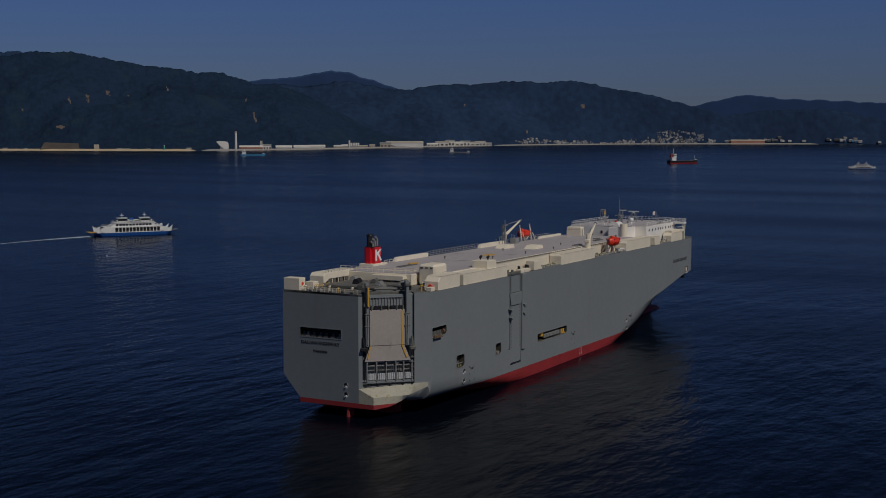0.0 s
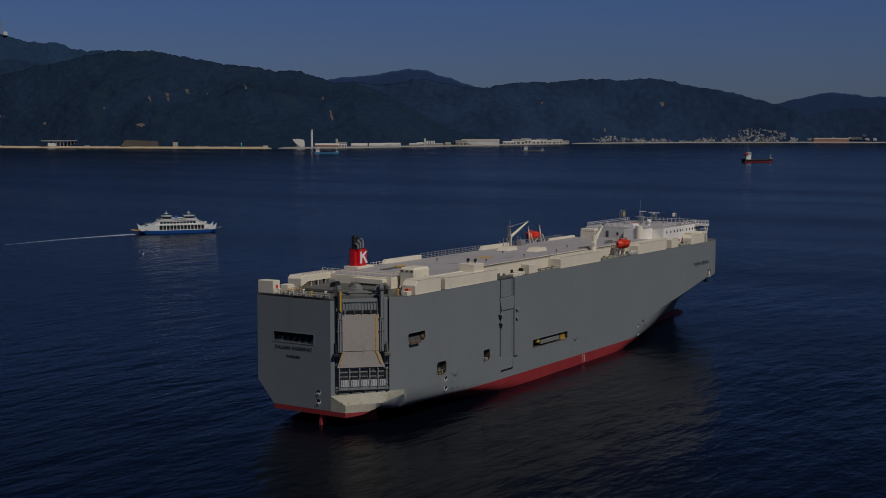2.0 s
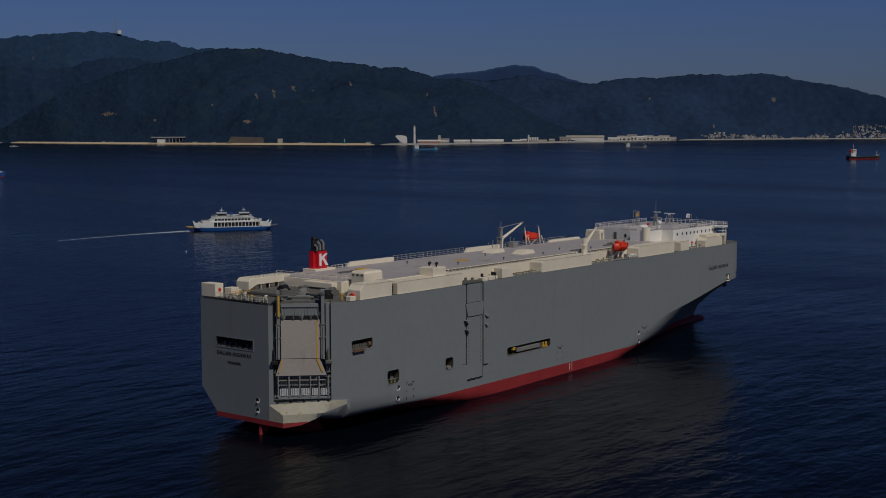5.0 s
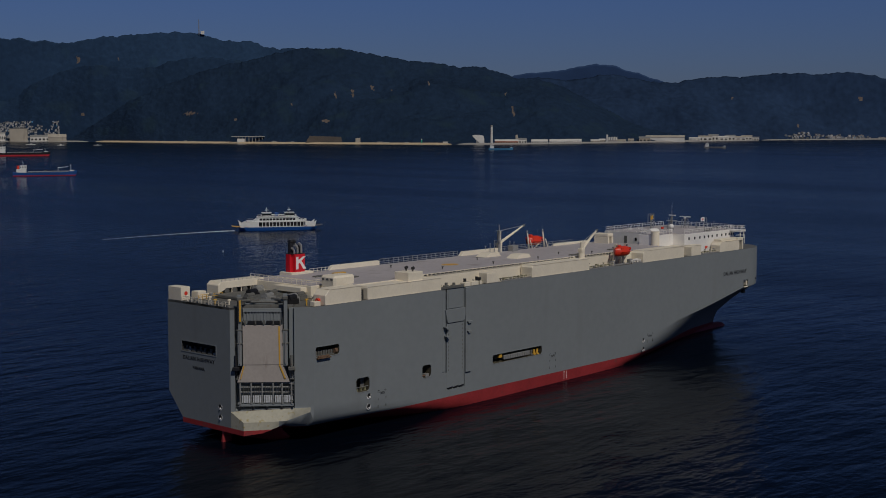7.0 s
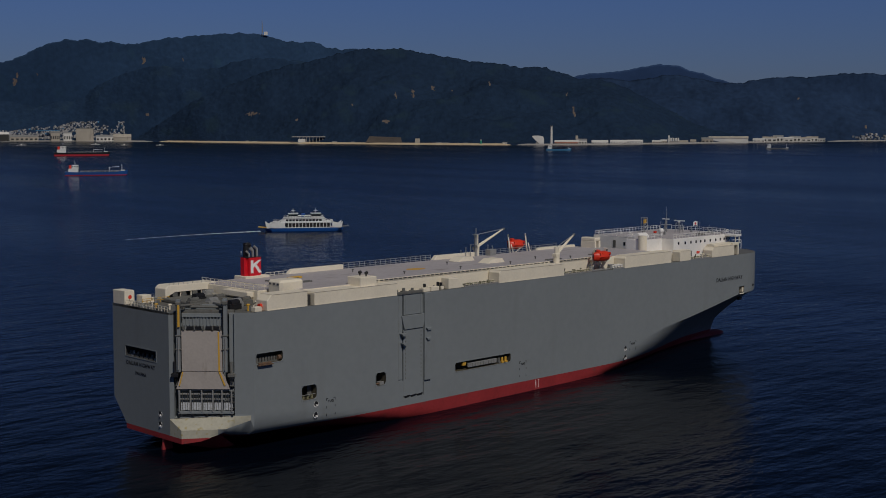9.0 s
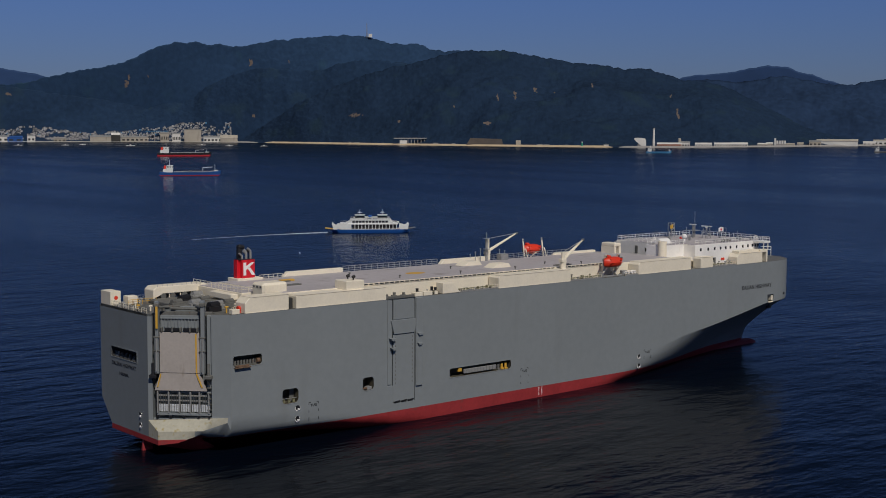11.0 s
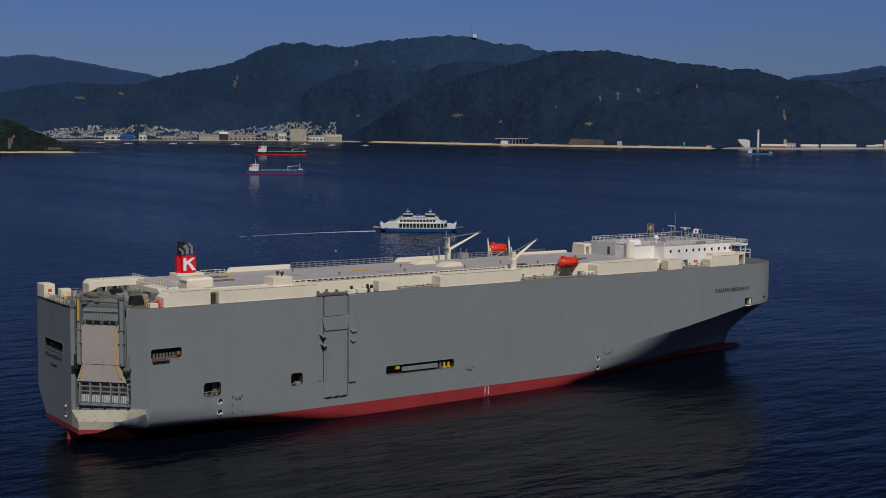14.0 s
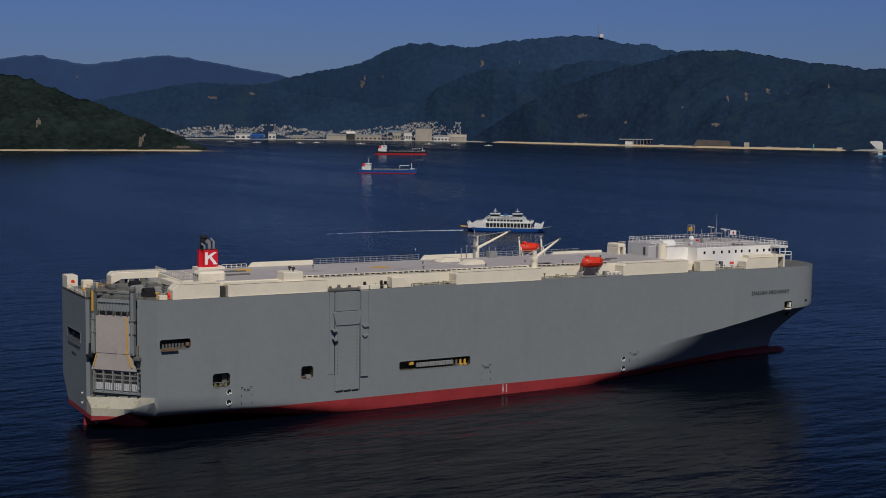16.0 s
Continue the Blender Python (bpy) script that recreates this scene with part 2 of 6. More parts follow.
def land(name, crest, shore, far, mats, label, category, columns=700, rows=30, gullies=0.36, trees=4.0, steep=1.0, seed=0.0, bare=(), flat=0.0):
    """Hills in a band of bearings, placed to fit the camera's view: crest heights and shore distances by bearing, spurs
    and gullies between, tree crowns on top.
    flat: the level share at the water's edge; bare: open patches as bearing, height, half width in degrees and half
    height in metres."""
    ca, ch = zip(*sorted(crest))
    sa, sd = zip(*sorted(shore))
    fa, fd = zip(*sorted(far))
    verts, faces, a0, a1 = [], [], min(ca), max(ca)
    for i in range(columns + 1):
        az = a0 + (a1 - a0) * i / columns
        top, near, deep = (0.5 * np.interp(az, ca, ch) + 0.25 * np.interp(az - 0.35, ca, ch) + 0.25 * np.interp(az + 0.35, ca, ch)), np.interp(az, sa, sd), np.interp(az, fa, fd)
        near = np.mean([np.interp(az + k, sa, sd) for k in (-3, -2, -1, 0, 1, 2, 3)])
        jag = (top * 0.015 + 1.2) * noise.fractal((az * 1.9 + seed, seed, 3.1), 1.0, 2.0, 5)
        for j in range(rows + 1):
            u = j / rows
            d = near + (deep - near) * u
            x, y = HUB.x + d * math.cos(radians(az)), HUB.y + d * math.sin(radians(az))
            rise = max(0.0, (u - flat) / (1 - flat)) ** steep
            fold = noise.fractal((x * 0.0016 + seed, y * 0.0016, seed), 1.0, 2.0, 3) + 0.3 * noise.fractal((x * 0.006 + seed, y * 0.006, seed), 1.0, 2.0, 3)
            z = top * (rise + gullies * fold * 3 * rise * (1 - rise))
            z = (min(z, top * (0.25 + 0.75 * rise)) if u < 1 else top) + jag * u ** 8
            z += trees * min(1, u * 12) * noise.fractal((x * 0.035, y * 0.035, z * 0.05 + seed), 0.7, 2.2, 3)
            verts.append((x, y, max(z, 0.5) if u > 0 else -1.0))
        verts.append((HUB.x + (deep + 40) * math.cos(radians(az)), HUB.y + (deep + 40) * math.sin(radians(az)), -1.0))
    n, patch = rows + 2, []
    for i in range(columns):
        az = a0 + (a1 - a0) * (i + 0.5) / columns
        for j in range(n - 1):
            k = i * n + j
            faces.append((k, k + n, k + n + 1, k + 1))
            z = (verts[k][2] + verts[k + 1][2]) / 2
            hit = 0
            for a, b, w, h in bare:
                lean = az - a - 0.5 * w * math.sin(a * 7) * (z - b) / h + 0.9 * w * noise.noise((z * 0.09, a, seed))
                if (lean / w) ** 2 + ((z - b) / h) ** 2 < 0.55 + 0.9 * noise.noise((az * 14, z * 0.16, seed)):
                    hit = 1
            patch.append(hit)
    mesh = bpy.data.meshes.new(name)
    mesh.from_pydata(verts, [], faces)
    for m in mats:
        mesh.materials.append(m)
    mesh.polygons.foreach_set("use_smooth", [True] * len(faces))
    mesh.polygons.foreach_set("material_index", patch)
    mesh.update()
    LAND[name + str(seed)] = (a0, a1, columns, rows, verts)
    return tagged(new(name, mesh), label, category, kind="structure")


def ground(key, az, u):
    """A place on a stretch of land by bearing and share of the way to the crest."""
    a0, a1, columns, rows, verts = LAND[key]
    return Vector(verts[round((az - a0) / (a1 - a0) * columns) * (rows + 2) + max(1, round(u * rows))])


SHORE = [(8, 4760), (20, 4760), (25, 4620), (28.3, 4400), (32.7, 3970), (36, 3760), (40, 3560), (43, 3640), (47, 3760), (50, 3880),
         (54, 4120), (56.5, 4350), (58.8, 4640), (66, 4760), (80, 4780)]
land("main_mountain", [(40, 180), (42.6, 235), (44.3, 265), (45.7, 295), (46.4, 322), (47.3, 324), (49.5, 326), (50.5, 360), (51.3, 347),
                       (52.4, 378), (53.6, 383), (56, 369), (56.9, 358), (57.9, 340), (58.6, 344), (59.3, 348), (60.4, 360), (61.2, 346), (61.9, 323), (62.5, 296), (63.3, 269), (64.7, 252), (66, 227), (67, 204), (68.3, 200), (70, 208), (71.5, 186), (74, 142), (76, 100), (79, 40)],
     [(36, 4350), (48, 4400), (52, 4460), (55, 4530), (57, 4600), (59.5, 4740), (61, 4790), (63, 4808), (80, 4810)], [(29, 4650), (50, 4750), (76, 4830)], [HAZED_MAIN, ROCK], "wooded mountain ridge above the shore, tinted blue for haze", "mountain", columns=1300, rows=90, seed=2.0,
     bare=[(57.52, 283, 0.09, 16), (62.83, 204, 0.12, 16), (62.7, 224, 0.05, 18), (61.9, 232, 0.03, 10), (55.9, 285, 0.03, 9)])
land("near_mountain", [(58.5, 2), (57, 55), (55.6, 130), (54.1, 181), (52.1, 237), (50.4, 265), (48.9, 293), (47.9, 305), (47.0, 304), (46.1, 302), (44.9, 282), (44.05, 271), (42.4, 259), (41.6, 246), (40.5, 244),
                       (39.76, 232), (38.76, 209), (37.25, 195), (36.6, 172), (35.7, 138), (34.5, 91), (33.9, 62), (32.5, 30), (31, 4)],
     SHORE, [(29, 4330), (50, 4300), (55, 4380), (57, 4490), (58.5, 4720)], [HAZED_FOREST, ROCK], "dark green wooded mountain rising behind the beach", "mountain", columns=1200, rows=90, seed=13.0, gullies=0.42, flat=0.11,
     bare=[(45.07, 172, 0.10, 10), (45.95, 155, 0.08, 18), (44.27, 164, 0.05, 6), (46.7, 146, 0.05, 14), (48.6, 118, 0.05, 7), (42.6, 182, 0.04, 11), (51.07, 72, 0.08, 7), (38.9, 95, 0.06, 22), (39.2, 150, 0.04, 8), (47.2, 66, 0.20, 6), (53.0, 92, 0.30, 7)])
land("spur_mountain", [(66, 2), (64.8, 50), (63.6, 90), (61.7, 122), (60.4, 150), (59.2, 206), (57.9, 248), (56.9, 261), (55.4, 243), (54.4, 246), (53.8, 268), (52.7, 284), (51.2, 276), (49.5, 250), (48, 220)],
     [(44, 4315), (50, 4315), (54, 4375), (56, 4450), (57.5, 4545), (58.8, 4640), (66, 4760), (80, 4780)], [(48, 4450), (54, 4520), (57, 4620), (60, 4770), (70, 4790)], [HAZED_SPUR, ROCK], "dark wooded mountain spurs above the harbour", "mountain", columns=900, rows=80, seed=17.0, gullies=0.4,
     bare=[(53.0, 193, 0.05, 13), (52.26, 195, 0.08, 9), (52.12, 224, 0.04, 18), (57.4, 90, 0.10, 7)])
land("town_hill", [(74.5, 20), (73.1, 78), (71.5, 125), (70.6, 147), (69.6, 172), (68.6, 190), (68.0, 196), (67.0, 187), (66.1, 175), (65.2, 162), (63.6, 148), (61.7, 138), (60.2, 100), (59, 40), (58, 2)],
     SHORE, [(50, 4790), (80, 4806)], [HAZED_SPUR, ROCK], "dark wooded hill above the town", "hill", columns=600, rows=50, seed=19.0, bare=[(69.3, 150, 0.25, 6), (67.6, 165, 0.16, 7)])
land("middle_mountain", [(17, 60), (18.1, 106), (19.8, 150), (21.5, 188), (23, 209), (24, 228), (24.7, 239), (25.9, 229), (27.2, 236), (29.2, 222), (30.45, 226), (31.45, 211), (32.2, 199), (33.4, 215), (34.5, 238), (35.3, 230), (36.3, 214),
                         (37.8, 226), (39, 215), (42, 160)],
     [(a, max(d + 40, 4380 if a > 29 else 0)) for a, d in SHORE], [(16, 4860), (42, 4850)], [HAZED_FAR, ROCK], "dark wooded hills behind the coastal town", "mountain", columns=600, rows=40, seed=7.0, bare=[(24.17, 140, 0.10, 10), (29.43, 144, 0.04, 5), (26.66, 46, 0.06, 5)])
land("low_hill", [(6, 60), (9, 70), (11.3, 82), (13, 118), (14.1, 127), (16, 123), (17.4, 108), (18.8, 94), (20.5, 60)], [(0, 4800), (90, 4800)], [(0, 4880), (90, 4880)], [HAZED_FAR, ROCK],
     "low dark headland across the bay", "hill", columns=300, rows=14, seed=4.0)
land("blue_ridge", [(6, 130), (11.3, 147), (13.4, 158), (15.5, 165), (17.1, 184), (18.8, 151), (20.5, 120), (22.5, 60)], [(0, 4890), (90, 4890)], [(0, 4925), (90, 4925)], [HAZED_DISTANT, ROCK],
     "distant mountain ridge, tinted blue for haze", "mountain", columns=200, rows=40, gullies=0.03, trees=1.0, seed=5.0)
land("blue_ridge", [(30.5, 120), (32, 200), (33.4, 240), (34.6, 272), (35.2, 280), (36, 266), (37, 252), (38.7, 240), (40.5, 180)], [(0, 4890), (90, 4890)], [(0, 4925), (90, 4925)], [HAZED_DISTANT, ROCK],
     "distant mountain peak, tinted blue for haze", "mountain", columns=200, rows=40, gullies=0.03, trees=1.0, seed=6.0)
land("blue_ridge", [(63.5, 150), (65.8, 228), (68.7, 272), (71.2, 306), (72.6, 292), (74.7, 264), (76.7, 299), (79, 270), (84, 220)], [(0, 4850), (90, 4850)], [(0, 4890), (90, 4890)], [HAZED_DISTANT, ROCK],
     "distant mountain ridge behind the town, tinted blue for haze", "mountain", columns=300, rows=40, gullies=0.05, trees=1.5, seed=8.0, bare=[(75.0, 222, 0.07, 8)])
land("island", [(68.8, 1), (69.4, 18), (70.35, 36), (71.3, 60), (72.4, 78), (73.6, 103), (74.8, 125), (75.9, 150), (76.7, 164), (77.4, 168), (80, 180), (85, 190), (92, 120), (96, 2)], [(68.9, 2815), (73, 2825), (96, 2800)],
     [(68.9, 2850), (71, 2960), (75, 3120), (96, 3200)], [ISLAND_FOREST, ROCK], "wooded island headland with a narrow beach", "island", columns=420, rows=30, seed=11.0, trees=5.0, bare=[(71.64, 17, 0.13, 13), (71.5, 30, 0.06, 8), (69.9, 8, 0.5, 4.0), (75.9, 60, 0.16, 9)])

# ---------------------------------------------------------------- the car carrier
# Ship's own measures: x from the stern forward, y to port, z up from the water amidships.
# The hull leans slightly so that ship and far shore fit the camera's view.
VIEW_TILT = Matrix(((0.99999524, -0.00000476, 0.00308533, 0), (-0.00000476, 0.99999524, 0.00308533, 0), (-0.00308533, -0.00308533, 0.99999048, 0), (0, 0, 0, 1)))
SHIP_POSE = Matrix.Translation((100, 0, 0)) @ VIEW_TILT @ Matrix.Translation((-40, 0, 0)) @ Matrix.Rotation(0.005, 4, "Y") @ Matrix.Translation((-60, 0, 0))
ship = thing("car_carrier", "huge grey car carrier with red bottom and cream deckhouses at sea", "ship", m=SHIP_POSE)
HALF, TOP, BOW, NOSE, RED_LINE = 16.2, 27.25, 204.0, 16.0, 2.75
CUT = Vector((11.7, -11.9)).normalized()          # along the cut-off starboard quarter
CUT_LONG = Vector((11.7, -11.9)).length
IN = Vector((-CUT.y, CUT.x))                      # inboard from the cut-off quarter


def quarter(u, n=0.0, z=0.0):
    """A place by its distance along the cut-off quarter, inboard of it, and its height."""
    p = Vector((0, -4.3)) + CUT * u + IN * n
    return Vector((p.x, p.y, z))


def nose_y(x):
    u = max(0.0, min(1.0, (x - (BOW - NOSE)) / NOSE))
    return HALF * (1 - u ** 2.8) ** (1 / 2.8)


def hull_place(kind, s, z, level):
    """A place on the hull's skin: kind side (s = x), transom (s = y) or quarter (s = distance)."""
    if kind in ("port", "side"):
        x, b = s, nose_y(s)
        if s > 96 and z > RED_LINE:          # plating lines follow the flare's lower edge
            edge = np.interp(s, [96, 134, 142, 150, 163, 175, 187, 204], [9, 7.6, 7.9, 9.7, 11.4, 13.4, 15.6, 16.2])
            z = RED_LINE + (z - RED_LINE) / (9 - RED_LINE) * (edge - RED_LINE) if z < 9 else edge + (z - 9) / (TOP - 9) * (TOP - edge)
        tip = np.interp(z, [-3, 0, 3.6, 6.1, 8.4, 10.8, 16.0, 16.6], [193, 196, 197, 197.3, 199, 201.2, 203.7, 204])
        if x > 150:
            x = 150 + (x - 150) * (tip - 150) / (BOW - 150)
        knuckle = np.interp(s, [112, 124, 134, 142, 150, 163, 175, 187, 204], [0, 2.4, 5.6, 7.9, 9.7, 11.4, 13.4, 15.6, 16.2])
        if z < knuckle:
            wet = np.interp(s, [112, 121, 130, 142, 155, 167, 183, 198, 204], [16.2, 15.7, 13.6, 10.2, 7.2, 5.2, 2.9, 0.9, 0.3])
            f, hollow = max(0.0, z / max(knuckle, 0.1)), ease(s, 134, 186)
            b = min(b, wet + (b - wet) * ((1 - hollow) * (1 - (1 - f) ** 2.5) + hollow * f ** 1.8))
        shoulder, slope = np.interp(s, [0, 11.7, 30, 45, 66], [7.0, 6.2, 4.5, 3.0, 0.6]), np.interp(s, [0, 11.7, 30, 45, 66], [0.09, 0.08, 0.16, 0.14, 0.02])
        if z < shoulder:
            b = max(1.5, b - slope * (shoulder - z) ** 2.5 - 2.2 * max(0.0, RED_LINE - z) * float(np.interp(s, [0, 11.7, 24, 42], [1, 1, 0.7, 0])))
        return (x, b if kind == "port" else -b, z)
    if kind == "transom":
        y = min(s, 11.6 + max(0.0, z - 2.7) * 0.9) if s > 11.6 else s
        return (max(0.0, 1.7 - z) * 4.5, y, z)
    v, plain = s / CUT_LONG, z
    if level == "ledge_top":
        p = quarter(s)
        return (p.x, p.y, 6.1 + 0.8 * v)
    foot = float(np.interp(v, [0.25, 0.45, 0.6, 0.7, 1.0], [1.7, 2.1, 3.0, 4.1, 5.5]))
    if level == "ledge_foot":
        z = max(foot, float(np.interp(v, [0, 0.25, 0.7, 0.96], [6.0, 4.4, 4.35, 5.95])))
    if level == "front_foot":
        z = foot
    if level == "front":
        z = max(foot, z)
    if z > 6.5 and level is None:
        p = quarter(s)
        return (p.x, p.y, z)
    if v < 0.25:
        p = Vector((0, -4.3 - 3.9 * v / 0.25))
    else:
        p = Vector((0, -8.2)).lerp(Vector((11.7, -16.2)), (v - 0.25) / 0.75)
    push = max(0.0, foot - z)
    tucked = Vector((p.x + push * (4.5 - 4.0 * v), p.y + push * 2.2 * v ** 1.5, z))
    if level != "ledge_foot":      # towards the side the run is one fair curve
        inward = 0.08 * max(0.0, 6.2 - plain) ** 2.5 + 2.2 * max(0.0, RED_LINE - plain)
        tucked = tucked.lerp(Vector((p.x + 0.3 * inward, p.y + inward, plain)), ease(v, 0.58, 0.8))
    return tuple(tucked)


HOLES = [("side", 12.2, 18.8, 16.9, 19.0), ("side", 23.6, 27.5, 8.0, 11.0), ("side", 43.9, 46.8, 8.2, 11.0), ("side", 68.2, 87.1, 8.15, 10.2),
         ("side", 50.5, 52.0, 8.3, TOP), ("side", 52.0, 58.2, 4.4, TOP), ("side", 186.8, 189.6, 9.25, 12.4), ("transom", 0.3, 11.5, 16.9, 18.95),
         ("quarter", 0.9, 12.8, 6.5, TOP)]


def build_hull():
    stations = [("port", x) for x in [BOW - NOSE * (1 - math.cos(radians(a))) for a in range(0, 91, 6)] + [180, 170, 160, 150, 140, 130, 115, 100, 72, 45, 30, 20, 11.7, 5]]
    stations += [("transom", y) for y in (16.2, 14.5, 13, 11.6, 11.5, 6, 0.3, -2)]
    stations += [("quarter", u) for u in (0, 0.9, 2.5, 4.17, 5.8, 7.5, 9, 10.4, 11.7, 12.8, 14.5, 16.0)]
    xs = {11.7, 13.5, 17, 22, 28, 32, 37, 42, 62.5, 68, 110, 122.5, 127.5, 132.5, 137.5, 142.5, 147.5, 15, 20, 25, 30, 48, 55, 60.5, 35, 40, 65, 72, 95, 105, 115, 120, 125, 130, 135, 140, 145, 150, 155, 160, 165, 170, 175, 180, 184}
    xs |= {x for k, a, b, _, _ in HOLES if k == "side" for x in (a, b)} | {BOW - NOSE * (1 - math.cos(radians(a))) for a in range(0, 91, 5)}
    stations += [("side", x) for x in sorted(xs)]
    levels = [(z, None) for z in (-3, -1.5, 0, 0.8, 1.7)] + [(2.2, "front_foot"), (RED_LINE, "front"), (3.4, "front"), (4.4, "ledge_foot"), (6.4, "ledge_top")]
    zs = {7.2, 7.8, 8.6, 9, 12.3, 13.5, 14.8, 15.3, 16.2, 21, 24, TOP} | {z for _, _, _, a, b in HOLES for z in (a, b) if z > 7}
    levels += [(z, None) for z in sorted(zs)]
    bm = bmesh.new()
    grid = [[bm.verts.new(hull_place(k, s, z, lv)) for z, lv in levels] for k, s in stations]
    for i in range(len(stations) - 1):
        (k0, s0), (k1, s1) = stations[i], stations[i + 1]
        for j in range(len(levels) - 1):
            zm, sm = (levels[j][0] + levels[j + 1][0]) / 2, (s0 + s1) / 2
            kind = k0 if k0 == k1 else None
            if any(kind == h[0] and h[1] < sm < h[2] and h[3] < zm < h[4] for h in HOLES):
                continue
            try:
                f = bm.faces.new((grid[i][j], grid[i + 1][j], grid[i + 1][j + 1], grid[i][j + 1]))
            except ValueError:
                continue
            if k0 == k1 == "quarter" and zm < 2.2:
                f.material_index = 1
            elif k0 == k1 == "quarter" and RED_LINE < zm < 4.0 and sm > 0.66 * CUT_LONG:
                f.material_index = 0
            elif zm < RED_LINE:
                f.material_index = 1
            elif k0 == k1 == "quarter" and zm < 6.4:
                f.material_index = 2
            elif k0 == "transom" and k1 == "quarter" and levels[j + 1][1] == "ledge_top":
                f.material_index = 0
    bmesh.ops.remove_doubles(bm, verts=bm.verts, dist=0.01)
    ob = part("hull", bm, [HULL_GREY, HULL_RED, LEDGE], ship, "grey painted hull with red bottom paint", smooth=True)
    ob.data.set_sharp_from_angle(angle=radians(28))
    for e in ob.data.edges:      # the run below the quarter is fair plating
        a, b = (ob.data.vertices[k].co for k in e.vertices)
        if max(a.z, b.z) < 5.7 and 7.5 < min(a.x, b.x) and max(a.x, b.x) < 40 and max(a.y, b.y) < -9:
            e.use_edge_sharp = False
    return ob


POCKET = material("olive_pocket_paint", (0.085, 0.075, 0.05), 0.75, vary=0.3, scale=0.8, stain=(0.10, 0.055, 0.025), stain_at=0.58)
LEDGE = material("ledge_paint", (0.42, 0.40, 0.32), 0.75, vary=0.1, scale=0.4, fine=2, stain=(0.33, 0.27, 0.12), stain_at=0.58)
hull = build_hull()

# bulbous bow and rudder
bm = bmesh.new()
bmesh.ops.create_uvsphere(bm, u_segments=32, v_segments=20, radius=1.0, matrix=pose(0, 0, 0, 0, 90))
for v in bm.verts:      # a long blunt snout
    v.co = (189.0 + 14.0 * math.copysign(abs(v.co.x) ** 0.18, v.co.x), 2.5 * v.co.y, 0.35 + 1.9 * v.co.z - 0.02 * (v.co.x + 1))
part("bulbous_bow", bm, HULL_RED, ship, "red bulb breaking the surface", smooth=True)
part("rudder", prism([(-0.2, -3), (2.6, -3), (2.2, 1.6), (0.3, 1.7)], 1, -1.6, -0.9, bevel=0.12), HULL_RED, ship)

# upper deck plate over the hull
outline = [(0, 16.0), (0, -4.3)] + [tuple(quarter(0.9).xy), tuple(quarter(0.9, 3.2).xy), tuple(quarter(12.8, 3.2).xy), tuple(quarter(12.8).xy), (11.7, -16.1)]
outline += [(50.4, -16.1), (50.4, -15.5), (58.3, -15.5), (58.3, -16.1)]
outline += [(BOW - NOSE * (1 - math.cos(radians(a))), -nose_y(BOW - NOSE * (1 - math.cos(radians(a)))) + 0.1) for a in range(90, 0, -6)]
outline += [(BOW - NOSE * (1 - math.cos(radians(a))), nose_y(BOW - NOSE * (1 - math.cos(radians(a)))) - 0.1) for a in range(0, 91, 6)]
part("upper_deck", prism(outline, 2, TOP - 0.5, TOP - 0.03), MACHINE, ship, "dark grey mooring deck plating")


def recess(name, x0, x1, z0, z1, depth, mat, parent=None, y=-HALF, lip=0.0):
    """A pocket in the starboard side, open outwards."""
    bm = bmesh.new()
    o, i = y, y + depth
    c = [bm.verts.new(p) for p in ((x0, o, z0), (x1, o, z0), (x1, o, z1), (x0, o, z1), (x0, i, z0), (x1, i, z0), (x1, i, z1), (x0, i, z1))]
    for f in ((4, 5, 6, 7), (0, 1, 5, 4), (3, 2, 6, 7), (0, 4, 7, 3), (1, 5, 6, 2)):
        bm.faces.new([c[n] for n in f])
    return part(name, bm, mat, parent or ship)


def plates(name, limits, mat, parent, label=""):
    bm = bmesh.new()
    for l in limits:
        add_box(bm, *l)
    return part(name, bm, mat, parent, label)


def frame_round(x0, x1, z0, z1, w=0.16, y=-HALF):
    """The raised rim of an opening in the side."""
    bm = bmesh.new()
    for a in ((x0 - w, x1 + w, z1, z1 + w), (x0 - w, x1 + w, z0 - w, z0), (x0 - w, x0, z0, z1), (x1, x1 + w, z0, z1)):
        add_box(bm, a[0], a[1], y - 0.05, y + 0.10, a[2], a[3])
    return part("opening_rim", bm, HULL_GREY, ship)


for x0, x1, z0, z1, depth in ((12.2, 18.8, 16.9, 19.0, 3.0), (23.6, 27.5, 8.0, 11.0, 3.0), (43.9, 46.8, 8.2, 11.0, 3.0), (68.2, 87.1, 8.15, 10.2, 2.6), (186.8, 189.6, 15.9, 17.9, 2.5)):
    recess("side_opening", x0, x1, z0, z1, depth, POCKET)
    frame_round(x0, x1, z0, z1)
    r = 0.26 * min(x1 - x0, z1 - z0)
    for cx, sx in ((x0, 1), (x1, -1)):
        for cz, sz in ((z0, 1), (z1, -1)):
            arc = [(cx + sx * r * (1 - math.sin(radians(a))), cz + sz * r * (1 - math.cos(radians(a)))) for a in range(0, 91, 15)]
            part("corner_plate", prism([(cx, cz)] + arc[::-1], 1, -HALF - 0.02, -HALF + 0.12), HULL_GREY, ship)
